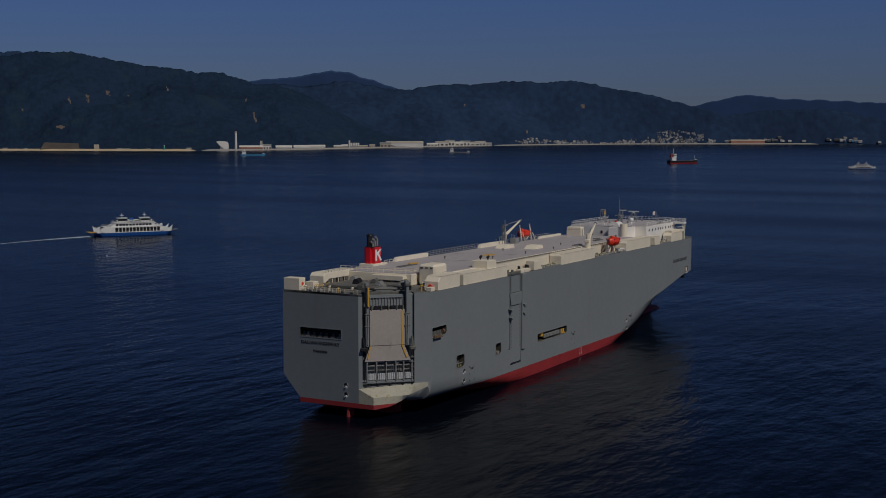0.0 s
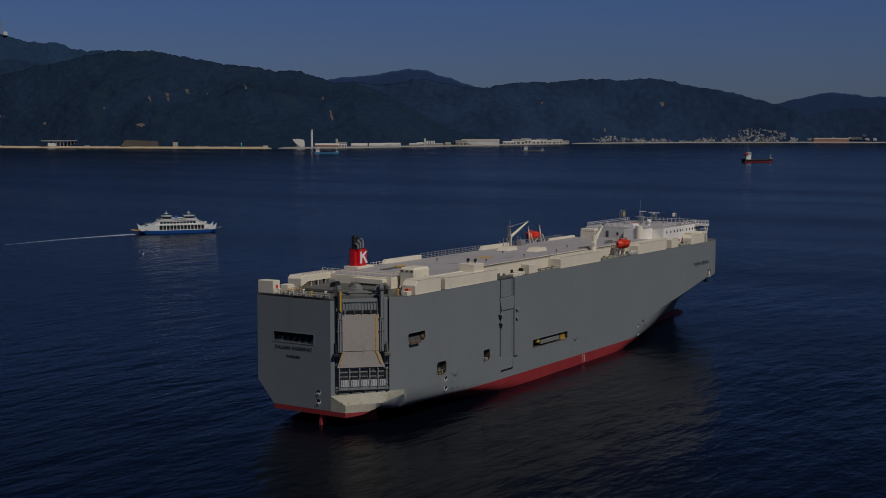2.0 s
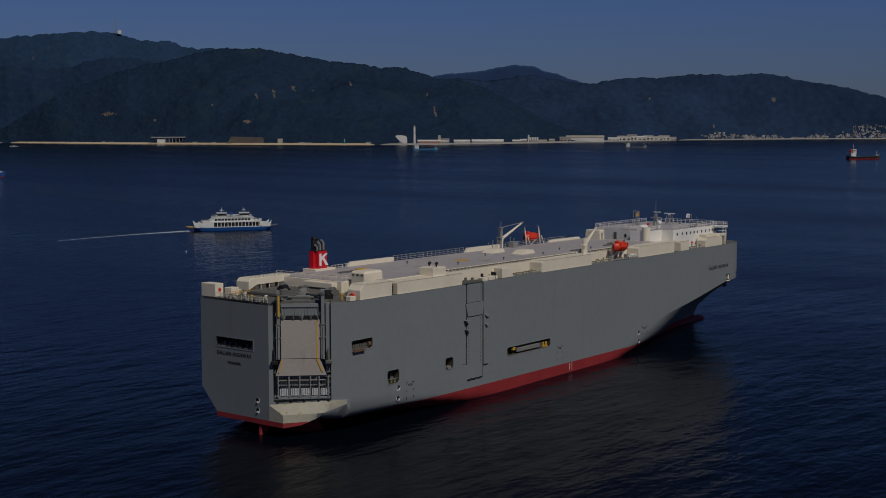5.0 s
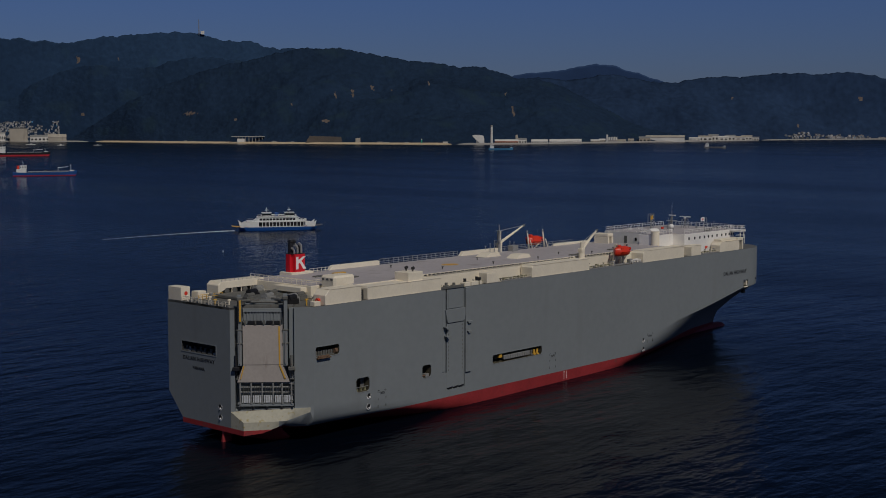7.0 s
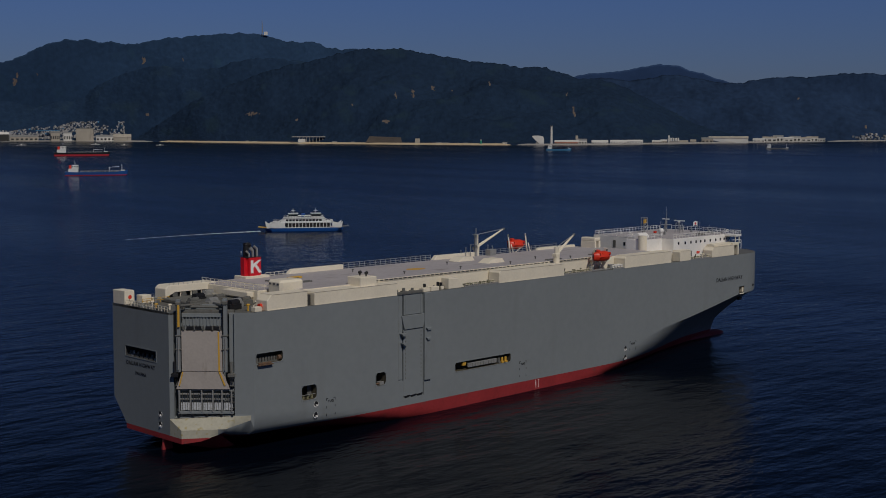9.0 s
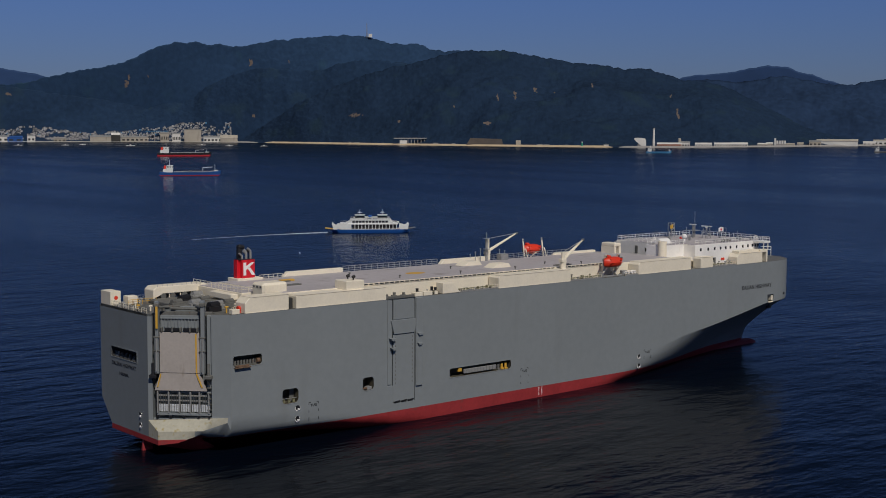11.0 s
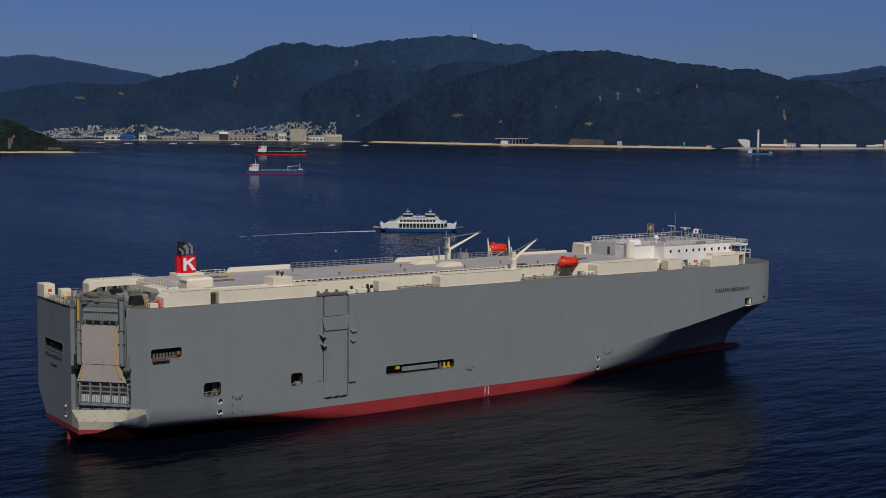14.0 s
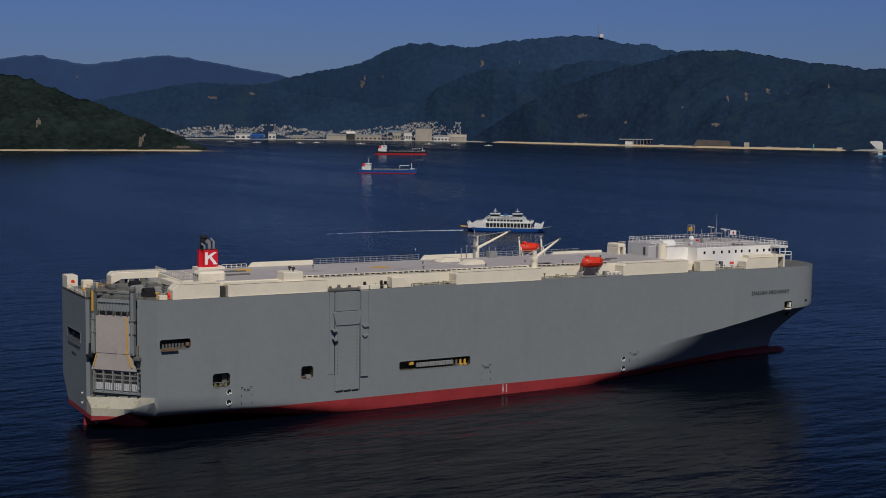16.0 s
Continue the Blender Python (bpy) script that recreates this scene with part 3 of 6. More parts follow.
# mooring gear in the openings
for x in (13.2, 14.6, 16.0, 17.4):
    bm = bmesh.new()
    add_bar(bm, (x, -15.2, 16.9), (x, -15.2, 18.0), 0.26, 10)
    add_bar(bm, (x + 0.7, -15.2, 16.9), (x + 0.7, -15.2, 18.0), 0.26, 10)
    add_box(bm, x - 0.3, x + 1.0, -15.6, -14.8, 16.9, 17.1)
    part("mooring_bitts", bm, MACHINE, ship)
part("pilot_platform", add_box(add_box(bmesh.new(), 12.4, 16.0, -16.85, -16.25, 16.6, 16.85, 0.04), 12.6, 15.6, -16.75, -16.3, 16.86, 17.2, 0.04), RUST, ship, "rusty orange fairlead shelf")
part("rope_reel", add_bar(bmesh.new(), (17.9, -15.6, 17.6), (18.6, -15.6, 17.6), 0.5, 12), RUST, ship)
for x in (24.2, 25.4, 26.5):
    part("bitts", add_box(bmesh.new(), x, x + 0.5, -15.7, -15.2, 8.0, 8.9, 0.08), OLIVE, ship)
part("pocket_rail", bars([((23.7, -15.9, 9.0), (27.4, -15.9, 9.0))], 0.06), STEEL, ship)
part("pilot_door", box(26.2, 27.3, -14.8, -14.6, 8.1, 10.9), MACHINE, ship)
part("bitts", add_box(bmesh.new(), 45.3, 46.5, -15.9, -14.8, 8.2, 8.9, 0.05), STEEL, ship)
part("ladder_roller", add_bar(bmesh.new(), (44.2, -15.8, 8.6), (45.2, -15.8, 8.6), 0.22, 10), RUST, ship)
gangway = part("accommodation_ladder", box(72.8, 82.6, -16.05, -15.5, 8.55, 9.55), STEEL, ship, "stowed grey metal gangway ladder")
for x in np.arange(73.2, 82.4, 0.9):
    part("stanchion", box(x, x + 0.08, -16.10, -16.05, 8.6, 9.5, bevel=0), MACHINE, gangway)
part("work_lamp", add_box(bmesh.new(), 71.0, 72.1, -16.0, -15.3, 9.1, 9.95, 0.1), YELLOW, ship, "orange-yellow winch cover")
for x in (83.6, 84.7, 85.9):
    part("bitts", add_box(add_bar(bmesh.new(), (x, -15.6, 8.2), (x, -15.6, 9.5), 0.3, 10), x - 0.4, x + 0.4, -16.0, -15.2, 8.2, 8.5), YELLOW if x > 84 else MACHINE, ship)
part("anchor_housing", add_box(add_box(bmesh.new(), 188.9, 189.5, -16.1, -14.9, 16.0, 17.5, 0.1), 187.1, 189.2, -16.5, -15.9, 15.55, 15.85, 0.08), CREAM, ship, "rust-stained cream anchor roller")
bm = bmesh.new()
add_bar(bm, (190.0, -14.4, 15.9), (190.2, -14.3, 14.2), 0.25, 8)
add_box(bm, 189.3, 191.1, -14.7, -13.9, 13.5, 14.3, 0.2)
part("anchor", bm, BLACK, ship)
for x, z in ((195.4, 17.6), (200.2, 18.2)):
    y = -nose_y(x)
    part("fairlead", add_box(bmesh.new(), x - 0.5, x + 0.5, y - 0.12, y + 0.6, z - 0.35, z + 0.35, 0.15), BLACK, ship)

# side ramp with its folded door and guide trunks
recess("ramp_recess", 50.5, 52.0, 8.3, TOP, 0.35, HULL_GREY)
recess("ramp_recess", 52.0, 58.2, 4.4, TOP, 0.35, HULL_GREY)
door = part("side_ramp", box(52.12, 58.08, -16.12, -15.86, 4.75, 19.4), HULL_GREY, ship, "folded grey side ramp")
part("ramp_flap", prism([(52.3, 19.55), (57.9, 19.55), (58.75, 22.6), (51.45, 22.6)], 1, -16.36, -15.9, bevel=0.05), HULL_GREY, door)
part("ramp_upper_leaf", box(52.3, 57.9, -16.05, -15.86, 22.7, 27.0), HULL_GREY, door)
for x in (52.65, 57.35):
    part("guide_rail", box(x, x + 0.16, -16.14, -16.05, 22.7, 27.1, bevel=0.02), HULL_GREY, door)
    for z in np.arange(8.6, 19.0, 0.9):
        part("ramp_hinge", box(x + 0.0, x + 0.16, -16.16, -16.12, z, z + 0.4, bevel=0), MACHINE if int(z * 10) % 3 else BLACK, door)
for x in (52.5, 54.4, 56.3):
    part("ramp_foot", prism([(x, 4.45), (x + 1.4, 4.6), (x + 1.5, 4.95), (x, 4.8)], 1, -16.3, -16.0), BLACK, door)
part("guide_slot", box(50.7, 51.8, -16.05, -15.9, 8.6, TOP - 0.1, bevel=0.04), HULL_GREY, ship)
part("guide_trunk", box(58.25, 60.1, -16.62, -16.15, 7.6, TOP - 0.1, bevel=0.12), HULL_GREY, ship)
for x0, x1, z in ((50.9, 52.4, 18.8), (58.4, 60.2, 19.4), (51.2, 52.6, 16.7), (58.4, 59.9, 17.2)):
    part("ramp_lug", prism([(x0, z), (x1, z), (x1 - 0.4, z - 0.5), (x0 + 0.5, z - 0.6)], 1, -17.0, -16.1, bevel=0.03), HULL_GREY, ship)


def lettering(body, width, height, m, mat, parent, name="lettering", thick=0.02):
    """Letters of a given width and height, their lower left corner at the pose m."""
    curve = bpy.data.curves.new("letters", "FONT")
    curve.body, curve.extrude, curve.offset = body, 0.02, 0.03
    curve.space_character = 1.14
    ob = bpy.data.objects.new("letters", curve)
    mesh = bpy.data.meshes.new_from_object(ob)
    bpy.data.objects.remove(ob)
    co = np.array([v.co for v in mesh.vertices])
    lo, hi = co.min(0), co.max(0)
    for v in mesh.vertices:
        v.co = ((v.co.x - lo[0]) / (hi[0] - lo[0]) * width, (v.co.y - lo[1]) / (hi[1] - lo[1]) * height, v.co.z / 0.02 * thick)
    mesh.materials.append(mat)
    made = new(name, mesh)
    made.parent = parent
    made.matrix_basis = m
    return made


lettering("DALIAN HIGHWAY", 13.6, 1.15, pose(174.9, -HALF - 0.01, 20.0, 90), BLACK, hull, "ship_name")
lettering("DALIAN HIGHWAY", 10.5, 0.85, pose(-0.01, 11.2, 15.15, 90, 0, -90), BLACK, hull, "ship_name")
lettering("PANAMA", 3.9, 0.68, pose(-0.01, 7.9, 13.35, 90, 0, -90), BLACK, hull, "home_port")
for x, z, w, low in ((30.0, 7.6, 2.5, 3.9), (90.3, 7.75, 2.5, 4.0), (134.2, 7.6, 2.8, 5.2)):
    lettering("TUG", w * 0.62, 0.55, pose(x + w * 0.19, -HALF - 0.01, z - 0.95, 90), BLACK, hull, "tug_mark")
    for side in (0, 1):
        e = x + w * side
        t = 1 - 2 * side
        corner = add_box(bmesh.new(), e, e + 0.5 * t, -HALF - 0.02, -HALF + 0.02, z - 0.12, z)
        part("tug_bracket", add_box(corner, e, e + 0.12 * t, -HALF - 0.02, -HALF + 0.02, z - 0.5, z - 0.1), BLACK, hull)
        for foot in (z - 2.1, low):
            part("tug_tick", box(min(e, e + 0.12 * t), max(e, e + 0.12 * t), -HALF - 0.02, -HALF + 0.02, foot, foot + 0.5, bevel=0), BLACK, hull)


def hull_bitt(m):
    """A round recessed tug bitt: white lower lip and post, the pocket's upper shade painted as a black disc."""
    plate = part("tug_bitt", add_bar(bmesh.new(), (0, 0, 0.0), (0, 0, 0.03), 0.62, 20), WHITE, hull)
    plate.matrix_basis = m
    upper = bmesh.new()
    bmesh.ops.create_circle(upper, cap_ends=True, segments=20, radius=0.52, matrix=Matrix.Translation((0, 0.12, 0.04)))
    part("bitt_pocket_shade", upper, BLACK, plate)
    part("bitt_post", add_bar(bmesh.new(), (0.1, -0.2, 0.02), (0.1, -0.2, 0.25), 0.2, 10), WHITE, plate)


for x, z in ((27.3, 6.75), (27.2, 4.5), (132.3, 6.0), (132.3, 3.6)):
    hull_bitt(pose(x, -HALF - 0.0, z, 90))
for z in (6.5, 4.4):
    hull_bitt(pose(0, -0.9, z, 90, 0, -90))

# draught marks on the red bottom
for k in range(7):
    for x in (96.2, 97.2):
        part("draught_mark", box(x, x + 0.32, -HALF - 0.02, -HALF + 0.01, 0.7 + k * 0.28, 0.82 + k * 0.28, bevel=0), WHITE, hull)
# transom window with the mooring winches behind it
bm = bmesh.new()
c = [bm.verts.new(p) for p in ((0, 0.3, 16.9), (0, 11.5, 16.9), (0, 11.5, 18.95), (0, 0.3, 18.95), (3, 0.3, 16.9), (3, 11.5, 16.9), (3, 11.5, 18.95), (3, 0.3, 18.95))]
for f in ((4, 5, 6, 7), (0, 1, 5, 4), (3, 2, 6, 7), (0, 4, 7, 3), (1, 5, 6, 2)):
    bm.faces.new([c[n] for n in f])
# pocket walls coloured dark to deepen the shade within
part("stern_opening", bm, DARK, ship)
bm = bmesh.new()
for a in ((0.1, 11.7, 18.95, 19.15), (0.1, 11.7, 16.7, 16.9), (0.1, 0.3, 16.9, 18.95), (11.5, 11.7, 16.9, 18.95)):
    add_box(bm, -0.06, 0.08, a[0], a[1], a[2], a[3])
part("opening_rim", bm, HULL_GREY, ship)
for y in (1.2, 2.9, 4.8, 6.4, 8.2, 9.8, 10.9):
    bm = bmesh.new()
    add_bar(bm, (0.9, y, 16.9), (0.9, y, 17.9), 0.25, 10)
    add_box(bm, 0.5, 1.4, y - 0.6, y + 0.6, 16.9, 17.3)
    part("mooring_bitts", bm, STEEL if int(y) % 2 else MACHINE, ship)

# stern ramp in the cut-off quarter
turn = Matrix(((CUT.x, IN.x, 0, 0), (CUT.y, IN.y, 0, -4.3), (0, 0, 1, 0), (0, 0, 0, 1)))      # x along, y inboard, z up


def on_quarter(name, bm, mat, parent=None, label=""):
    bmesh.ops.transform(bm, matrix=turn, verts=bm.verts)
    return part(name, bm, mat, parent or ship, label)


bm = bmesh.new()
c = [bm.verts.new(p) for p in ((0.9, 0, 6.2), (12.8, 0, 6.8), (12.8, 0, TOP), (0.9, 0, TOP), (0.9, 3.2, 6.7), (12.8, 3.2, 7.1), (12.8, 3.2, TOP), (0.9, 3.2, TOP))]
for f in ((4, 5, 6, 7), (0, 1, 5, 4), (0, 4, 7, 3), (1, 5, 6, 2)):
    bm.faces.new([c[n] for n in f])
on_quarter("ramp_bay", bm, HULL_GREY)
stern_ramp = on_quarter("stern_ramp", prism([(2.55, 15.7), (10.5, 15.7), (10.5, 23.7), (2.55, 23.7)], 1, -0.35, 0.25, bevel=0.04), RAMP_GREY, label="raised stern ramp of worn beige steel")
lower = prism([(1.35, 12.1), (11.85, 12.1), (10.5, 15.62), (2.55, 15.62)], 1, -0.25, 0.35, bevel=0.04)
on_quarter("ramp_apron", lower, RAMP_GREY, stern_ramp)
on_quarter("ramp_head", prism([(2.55, 23.75), (10.5, 23.75), (10.5, 27.0), (2.55, 27.0)], 1, 0.3, 0.8, bevel=0.04), HULL_GREY, stern_ramp)
for u in np.linspace(2.8, 10.2, 12):
    on_quarter("rib", prism([(u - 0.07, 24.7), (u + 0.07, 24.7), (u + 0.07, 26.3), (u - 0.07, 26.3)], 1, 0.1, 0.35), HULL_GREY, stern_ramp)
on_quarter("rib_beam", add_box(bmesh.new(), 2.6, 10.5, 0.08, 0.32, 26.35, 26.5), HULL_GREY, stern_ramp)
for u in np.arange(3.0, 10.3, 0.6):
    on_quarter("drain_slot", add_box(bmesh.new(), u, u + 0.3, 0.2, 0.4, 26.05, 26.25), BLACK, stern_ramp)
for a, b in ((3.6, 5.0), (5.3, 6.4), (7.3, 8.6), (8.8, 9.9)):
    on_quarter("hinge_slot", add_box(bmesh.new(), a, b, -0.42, 0.2, 23.95, 24.55), BLACK, stern_ramp)
for u in (3.0, 5.15, 6.8, 8.7, 10.1):
    on_quarter("hinge", add_box(bmesh.new(), u - 0.14, u + 0.14, -0.6, 0.2, 23.8, 24.7, 0.04), MACHINE, stern_ramp)
for pts in ([(9.75, 15.7), (10.05, 15.7), (9.98, 23.5), (9.68, 23.5)], [(9.75, 15.6), (10.05, 15.6), (11.1, 12.9), (10.8, 12.9)], [(1.95, 12.8), (2.15, 12.8), (2.85, 15.5), (2.6, 15.5)]):
    on_quarter("walkway_stripe", prism(pts, 1, -0.42, -0.3), YELLOW, stern_ramp, "worn yellow edge stripe")
on_quarter("safety_stripe", prism([(1.95, 24.5), (2.35, 24.5), (2.35, 28.8), (1.95, 28.8)], 1, -0.9, -0.6), YELLOW, stern_ramp)
# posts with hydraulic gear on both edges
for u0, u1, top in ((1.55, 2.35, 29.8), (10.65, 11.5, 30.0)):
    post = on_quarter("ramp_post", add_box(bmesh.new(), u0, u1, -0.55, 0.6, 15.5, top, 0.06), HULL_GREY)
    for z in (19.9, 22.6):
        on_quarter("post_bracket", add_box(bmesh.new(), u0 - 0.2, u1 + 0.2, -0.66, 0.3, z, z + 0.28, 0.05), MACHINE, post)
    on_quarter("hydraulic_ram", add_bar(bmesh.new(), ((u0 + u1) / 2, -0.75, 16.0), ((u0 + u1) / 2 + 0.1, -0.75, 22.4), 0.14, 8), STEEL, post)
    on_quarter("pipe_run", add_bar(bmesh.new(), (u0 + 0.12, -0.62, 23.0), (u0 + 0.12, -0.62, top - 1.3), 0.09, 6), BLACK, post)
    on_quarter("sheave", add_box(bmesh.new(), u0 - 0.1, u1 + 0.1, -0.75, 0.4, top - 1.2, top - 0.4, 0.15), MACHINE, post)
# light put into colour: left panel dark as a shaded gap, right sunlit grey
for u, w, mat in ((0.95, 0.45, MACHINE), (11.75, 0.95, HULL_GREY)):
    on_quarter("bay_edge_panel", add_box(bmesh.new(), u, u + w, 0.6, 2.6, 12.5, TOP - 0.2, 0.04), mat)
# same lock twice, the left coloured darker to follow the bay's shade
for u in (0.9, 12.0):
    bm = bmesh.new()
    add_box(bm, u - 0.4, u + 1.0, -1.0, 0.5, 14.6, 15.3, 0.08)
    add_bar(bm, (u + 0.3, -0.5, 15.2), (u + 0.2, -0.2, 17.6), 0.28, 8)
    add_bar(bm, (u + 0.3, -0.6, 14.8), (u + 0.3, 0.2, 13.2), 0.3, 8, 0.12)
    on_quarter("ramp_lock", bm, BLACK if u < 5 else MACHINE)
SCUFFED = material("scuffed_plate", (0.52, 0.54, 0.56), 0.5, vary=0.2, scale=1.5, stain=(0.25, 0.24, 0.22), stain_at=0.6, streak=0.6)
# roller rack at the foot of the ramp
rack = on_quarter("sill_rack", add_box(add_box(bmesh.new(), 1.7, 12.6, 0.0, 0.5, 7.15, 7.65, 0.05), 1.7, 12.6, 0.5, 0.8, 11.6, 12.1, 0.05), HULL_GREY)
for u in (1.9, 4.1, 6.3, 8.5, 10.3, 12.2):
    on_quarter("rack_post", add_box(bmesh.new(), u - 0.13, u + 0.13, -0.2, 0.6, 7.6, 11.9, 0.03), STEEL, rack)
for z in (9.9, 10.9):
    on_quarter("rack_rail", add_box(bmesh.new(), 1.8, 12.5, 0.3, 0.6, z, z + 0.25, 0.03), STEEL, rack)
for u in (2.2, 4.4, 6.6, 8.8, 10.7):
    on_quarter("roller_plate", add_box(bmesh.new(), u, u + 1.7, -0.05, 0.1, 7.9, 9.4, 0.05), SCUFFED, rack, "pale scuffed plate")
    for k in (0.3, 0.8, 1.3):
        on_quarter("roller_bar", add_box(bmesh.new(), u + k, u + k + 0.1, -0.1, -0.02, 7.9, 11.4), MACHINE, rack)
for u in (1.9, 4.6, 7.3, 10.2, 12.3):
    on_quarter("sill_lug", add_box(bmesh.new(), u - 0.2, u + 0.2, -0.35, 0.2, 6.75, 7.2, 0.04), BLACK, rack)
for z in (8.3, 9.4, 10.5, 11.6, 12.7):
    on_quarter("step_rung", add_box(bmesh.new(), 11.9, 12.7, -0.2, 0.2, z, z + 0.15), MACHINE, rack)

# ---------------------------------------------------------------- upper works


def railing(points, height=1.1, gap=1.6, r=0.045, mat=None, name="railing", rails=(1.0, 0.55)):
    """Rails along a line of places, with their posts."""
    bm = bmesh.new()
    posts = []
    for a, b in zip(points, points[1:]):
        a, b = Vector(a), Vector(b)
        for h in rails:
            add_bar(bm, a + Vector((0, 0, height * h)), b + Vector((0, 0, height * h)), r, 5)
        n = max(1, round((b - a).length / gap))
        posts += [a.lerp(b, k / n) for k in range(n)]
    posts.append(Vector(points[-1]))
    rail = part(name, bm, mat or STEEL, ship)
    mesh = finish(add_bar(bmesh.new(), (0, 0, 0), (0, 0, height), r * 1.15, 5))
    mesh.materials.append(mat or STEEL)
    for p in posts:
        ob = new("post", mesh)
        ob.parent, ob.location = rail, p
    return rail


def trunk(x0, x1, z1, y0=-HALF, y1=-12.6, z0=TOP - 0.02, mat=None, chamfer=0.5, name="vent_trunk", label="", seams=True):
    """A long box at the ship's side with sloped upper corners, plate seams and a lip along its top."""
    mat = mat or CREAM
    body = part(name, prism([(x0, z0), (x1, z0), (x1, z1), (x0 + chamfer, z1), (x0, z1 - chamfer)], 1, y0, y1, bevel=0.08), mat, ship, label)
    part("top_lip", box(x0 + chamfer, x1 + 0.05, y0 - 0.08, y1 + 0.05, z1, z1 + 0.1, bevel=0.02), mat, body)
    if seams:
        part("foot_flange", box(x0 + 0.2, x1 - 0.2, y0 - 0.06, y0 + 0.02, z0 + 0.04, z0 + 0.16, bevel=0.0), mat, body)
    return body


# garage deck: sides, plating, bulwark with black plates for the shaded freeing ports
garage = part("garage_deck", box(26.0, 150.0, -12.5, 12.5, TOP - 0.02, 30.15), CREAM, ship, "cream side walls under the top deck")
part("deck_plating", box(26.1, 149.9, -12.35, 12.35, 30.15, 30.25, bevel=0.02), DECK, garage, "mauve-grey painted weather deck")
part("bulwark", box(45.0, 129.0, -12.62, -12.45, 30.1, 30.62, bevel=0.02), CREAM, garage)
# plates proud of the bulwark, coloured black as the shade in its slots
port_mesh = finish(box(-0.52, 0.52, -0.02, 0.02, -0.15, 0.15, bevel=0.02))
port_mesh.materials.append(BLACK)
for x in np.arange(46.0, 128.6, 1.42):
    if not 104.6 < x < 107.2:
        ob = new("freeing_port_shade", port_mesh)
        ob.parent, ob.location = garage, (x, -12.635, 30.36)
bm = bmesh.new()
bmesh.ops.create_circle(bm, cap_ends=True, segments=40, radius=2.1, matrix=Matrix.LocRotScale((71.2, -0.2, 30.256), None, (1.25, 0.85, 1)))
part("landing_mark", bm, YELLOW, garage, "faded yellow round deck mark")
railing([(59.5, 12.4, 30.2), (88.5, 12.4, 30.2)], 1.35, 1.75, 0.07, rails=(1.0, 0.6, 0.25))
railing([(106.0, 12.4, 30.2), (138.0, 12.4, 30.2)], 1.3, 1.75, 0.06, rails=(1.0, 0.6, 0.25))
for x0, x1, z1 in ((42.5, 59.0, 31.3), (89.0, 105.5, 31.35), (129.0, 145.5, 30.85)):
    part("port_coaming", prism([(x0, 30.2), (x1, 30.2), (x1, z1), (x0 + 1.2, z1)], 1, 11.7, 12.9, bevel=0.08), CREAM, garage)
for x0, y0, s in ((90.2, 4.4, 1.0), (92.6, -3.6, 1.0)):
    part("hatch", prism([(x0, 30.22), (x0 + 6.2, 30.22), (x0 + 5.4, 31.25), (x0 + 2.0, 31.25)], 1, y0, y0 + 3.4, bevel=0.05), CREAM, garage, "sloped cream ramp cover")
for x, y in ((62.0, -6), (79.0, -7.4), (84.0, 2), (96.0, -8), (110.0, -4), (118.0, -9), (56.0, 5)):
    part("deck_vent", add_bar(add_bar(bmesh.new(), (x, y, 30.2), (x, y, 30.7), 0.12, 8), (x, y, 30.7), (x, y, 30.95), 0.25, 8), MACHINE, garage)
for x0, x1, y in ((109.0, 114.5, -9.0), (128.5, 134.0, -7.5), (134.8, 138.0, -5.0), (30.0, 38.5, 3.0), (31.0, 37.0, -3.5)):
    part("gangway_rack", add_box(add_box(bmesh.new(), x0, x1, y, y + 0.18, 30.26, 30.55), x0, x1, y + 0.8, y + 0.98, 30.26, 30.55), MACHINE, garage)
part("deck_box", box(36.4, 40.0, 3.6, 4.6, 30.26, 30.7), YELLOW, garage)

# starboard side boxes
trunk(15.0, 25.3, 30.35, chamfer=1.1, label="cream ventilation trunk with sloped end")
trunk(27.1, 50.2, 29.9, chamfer=0.15)
tall = part("vent_house", box(39.9, 44.5, -15.9, -11.6, 29.85, 31.9, bevel=0.1), CREAM, ship)
for y in (-14.6, -12.6):
    part("vent_cowl", add_bar(add_bar(bmesh.new(), (42.6, y, 31.9), (42.6, y, 32.5), 0.16, 8), (42.4, y, 32.5), (42.9, y, 32.7), 0.35, 10), BLACK, tall)
trunk(83.0, 106.8, 30.15, y1=-12.7, chamfer=0.45, label="long cream ventilation trunk")
trunk(131.6, 152.6, 30.35, chamfer=0.6, label="long cream ventilation trunk beside the bridge house")
trunk(156.6, 161.8, 30.1, y1=-13.6, chamfer=0.3, seams=False)
trunk(172.4, 183.2, 30.2, y1=-13.2, chamfer=0.9, seams=False, label="cream deck locker with sloped edges")
part("locker_rack", box(173.6, 182.6, -15.9, -13.4, 30.3, 30.9), CREAM, ship)
bm = add_box(add_box(add_box(bmesh.new(), 183.3, 186.6, -16.0, -12.4, 30.0, 30.8, 0.08), 183.3, 184.2, -16.0, -12.4, TOP, 30.0, 0.05), 186.0, 186.6, -16.0, -12.4, TOP, 30.0, 0.05)
part("wing_shelter", bm, CREAM, ship, "cream shelter with an open doorway")
part("vent_house", box(22.5, 28.6, -11.0, -6.6, TOP, 32.2, bevel=0.45), CREAM, ship, "cream ventilator house with rounded top")
for y in (-10.1, -8.8, -7.5):
    part("louvre", box(22.44, 22.52, y - 0.35, y + 0.35, 31.2, 31.6, bevel=0.02), MACHINE, ship)
part("end_lobby", box(25.4, 27.0, -13.5, -12.6, TOP, 29.9), CREAM, ship)
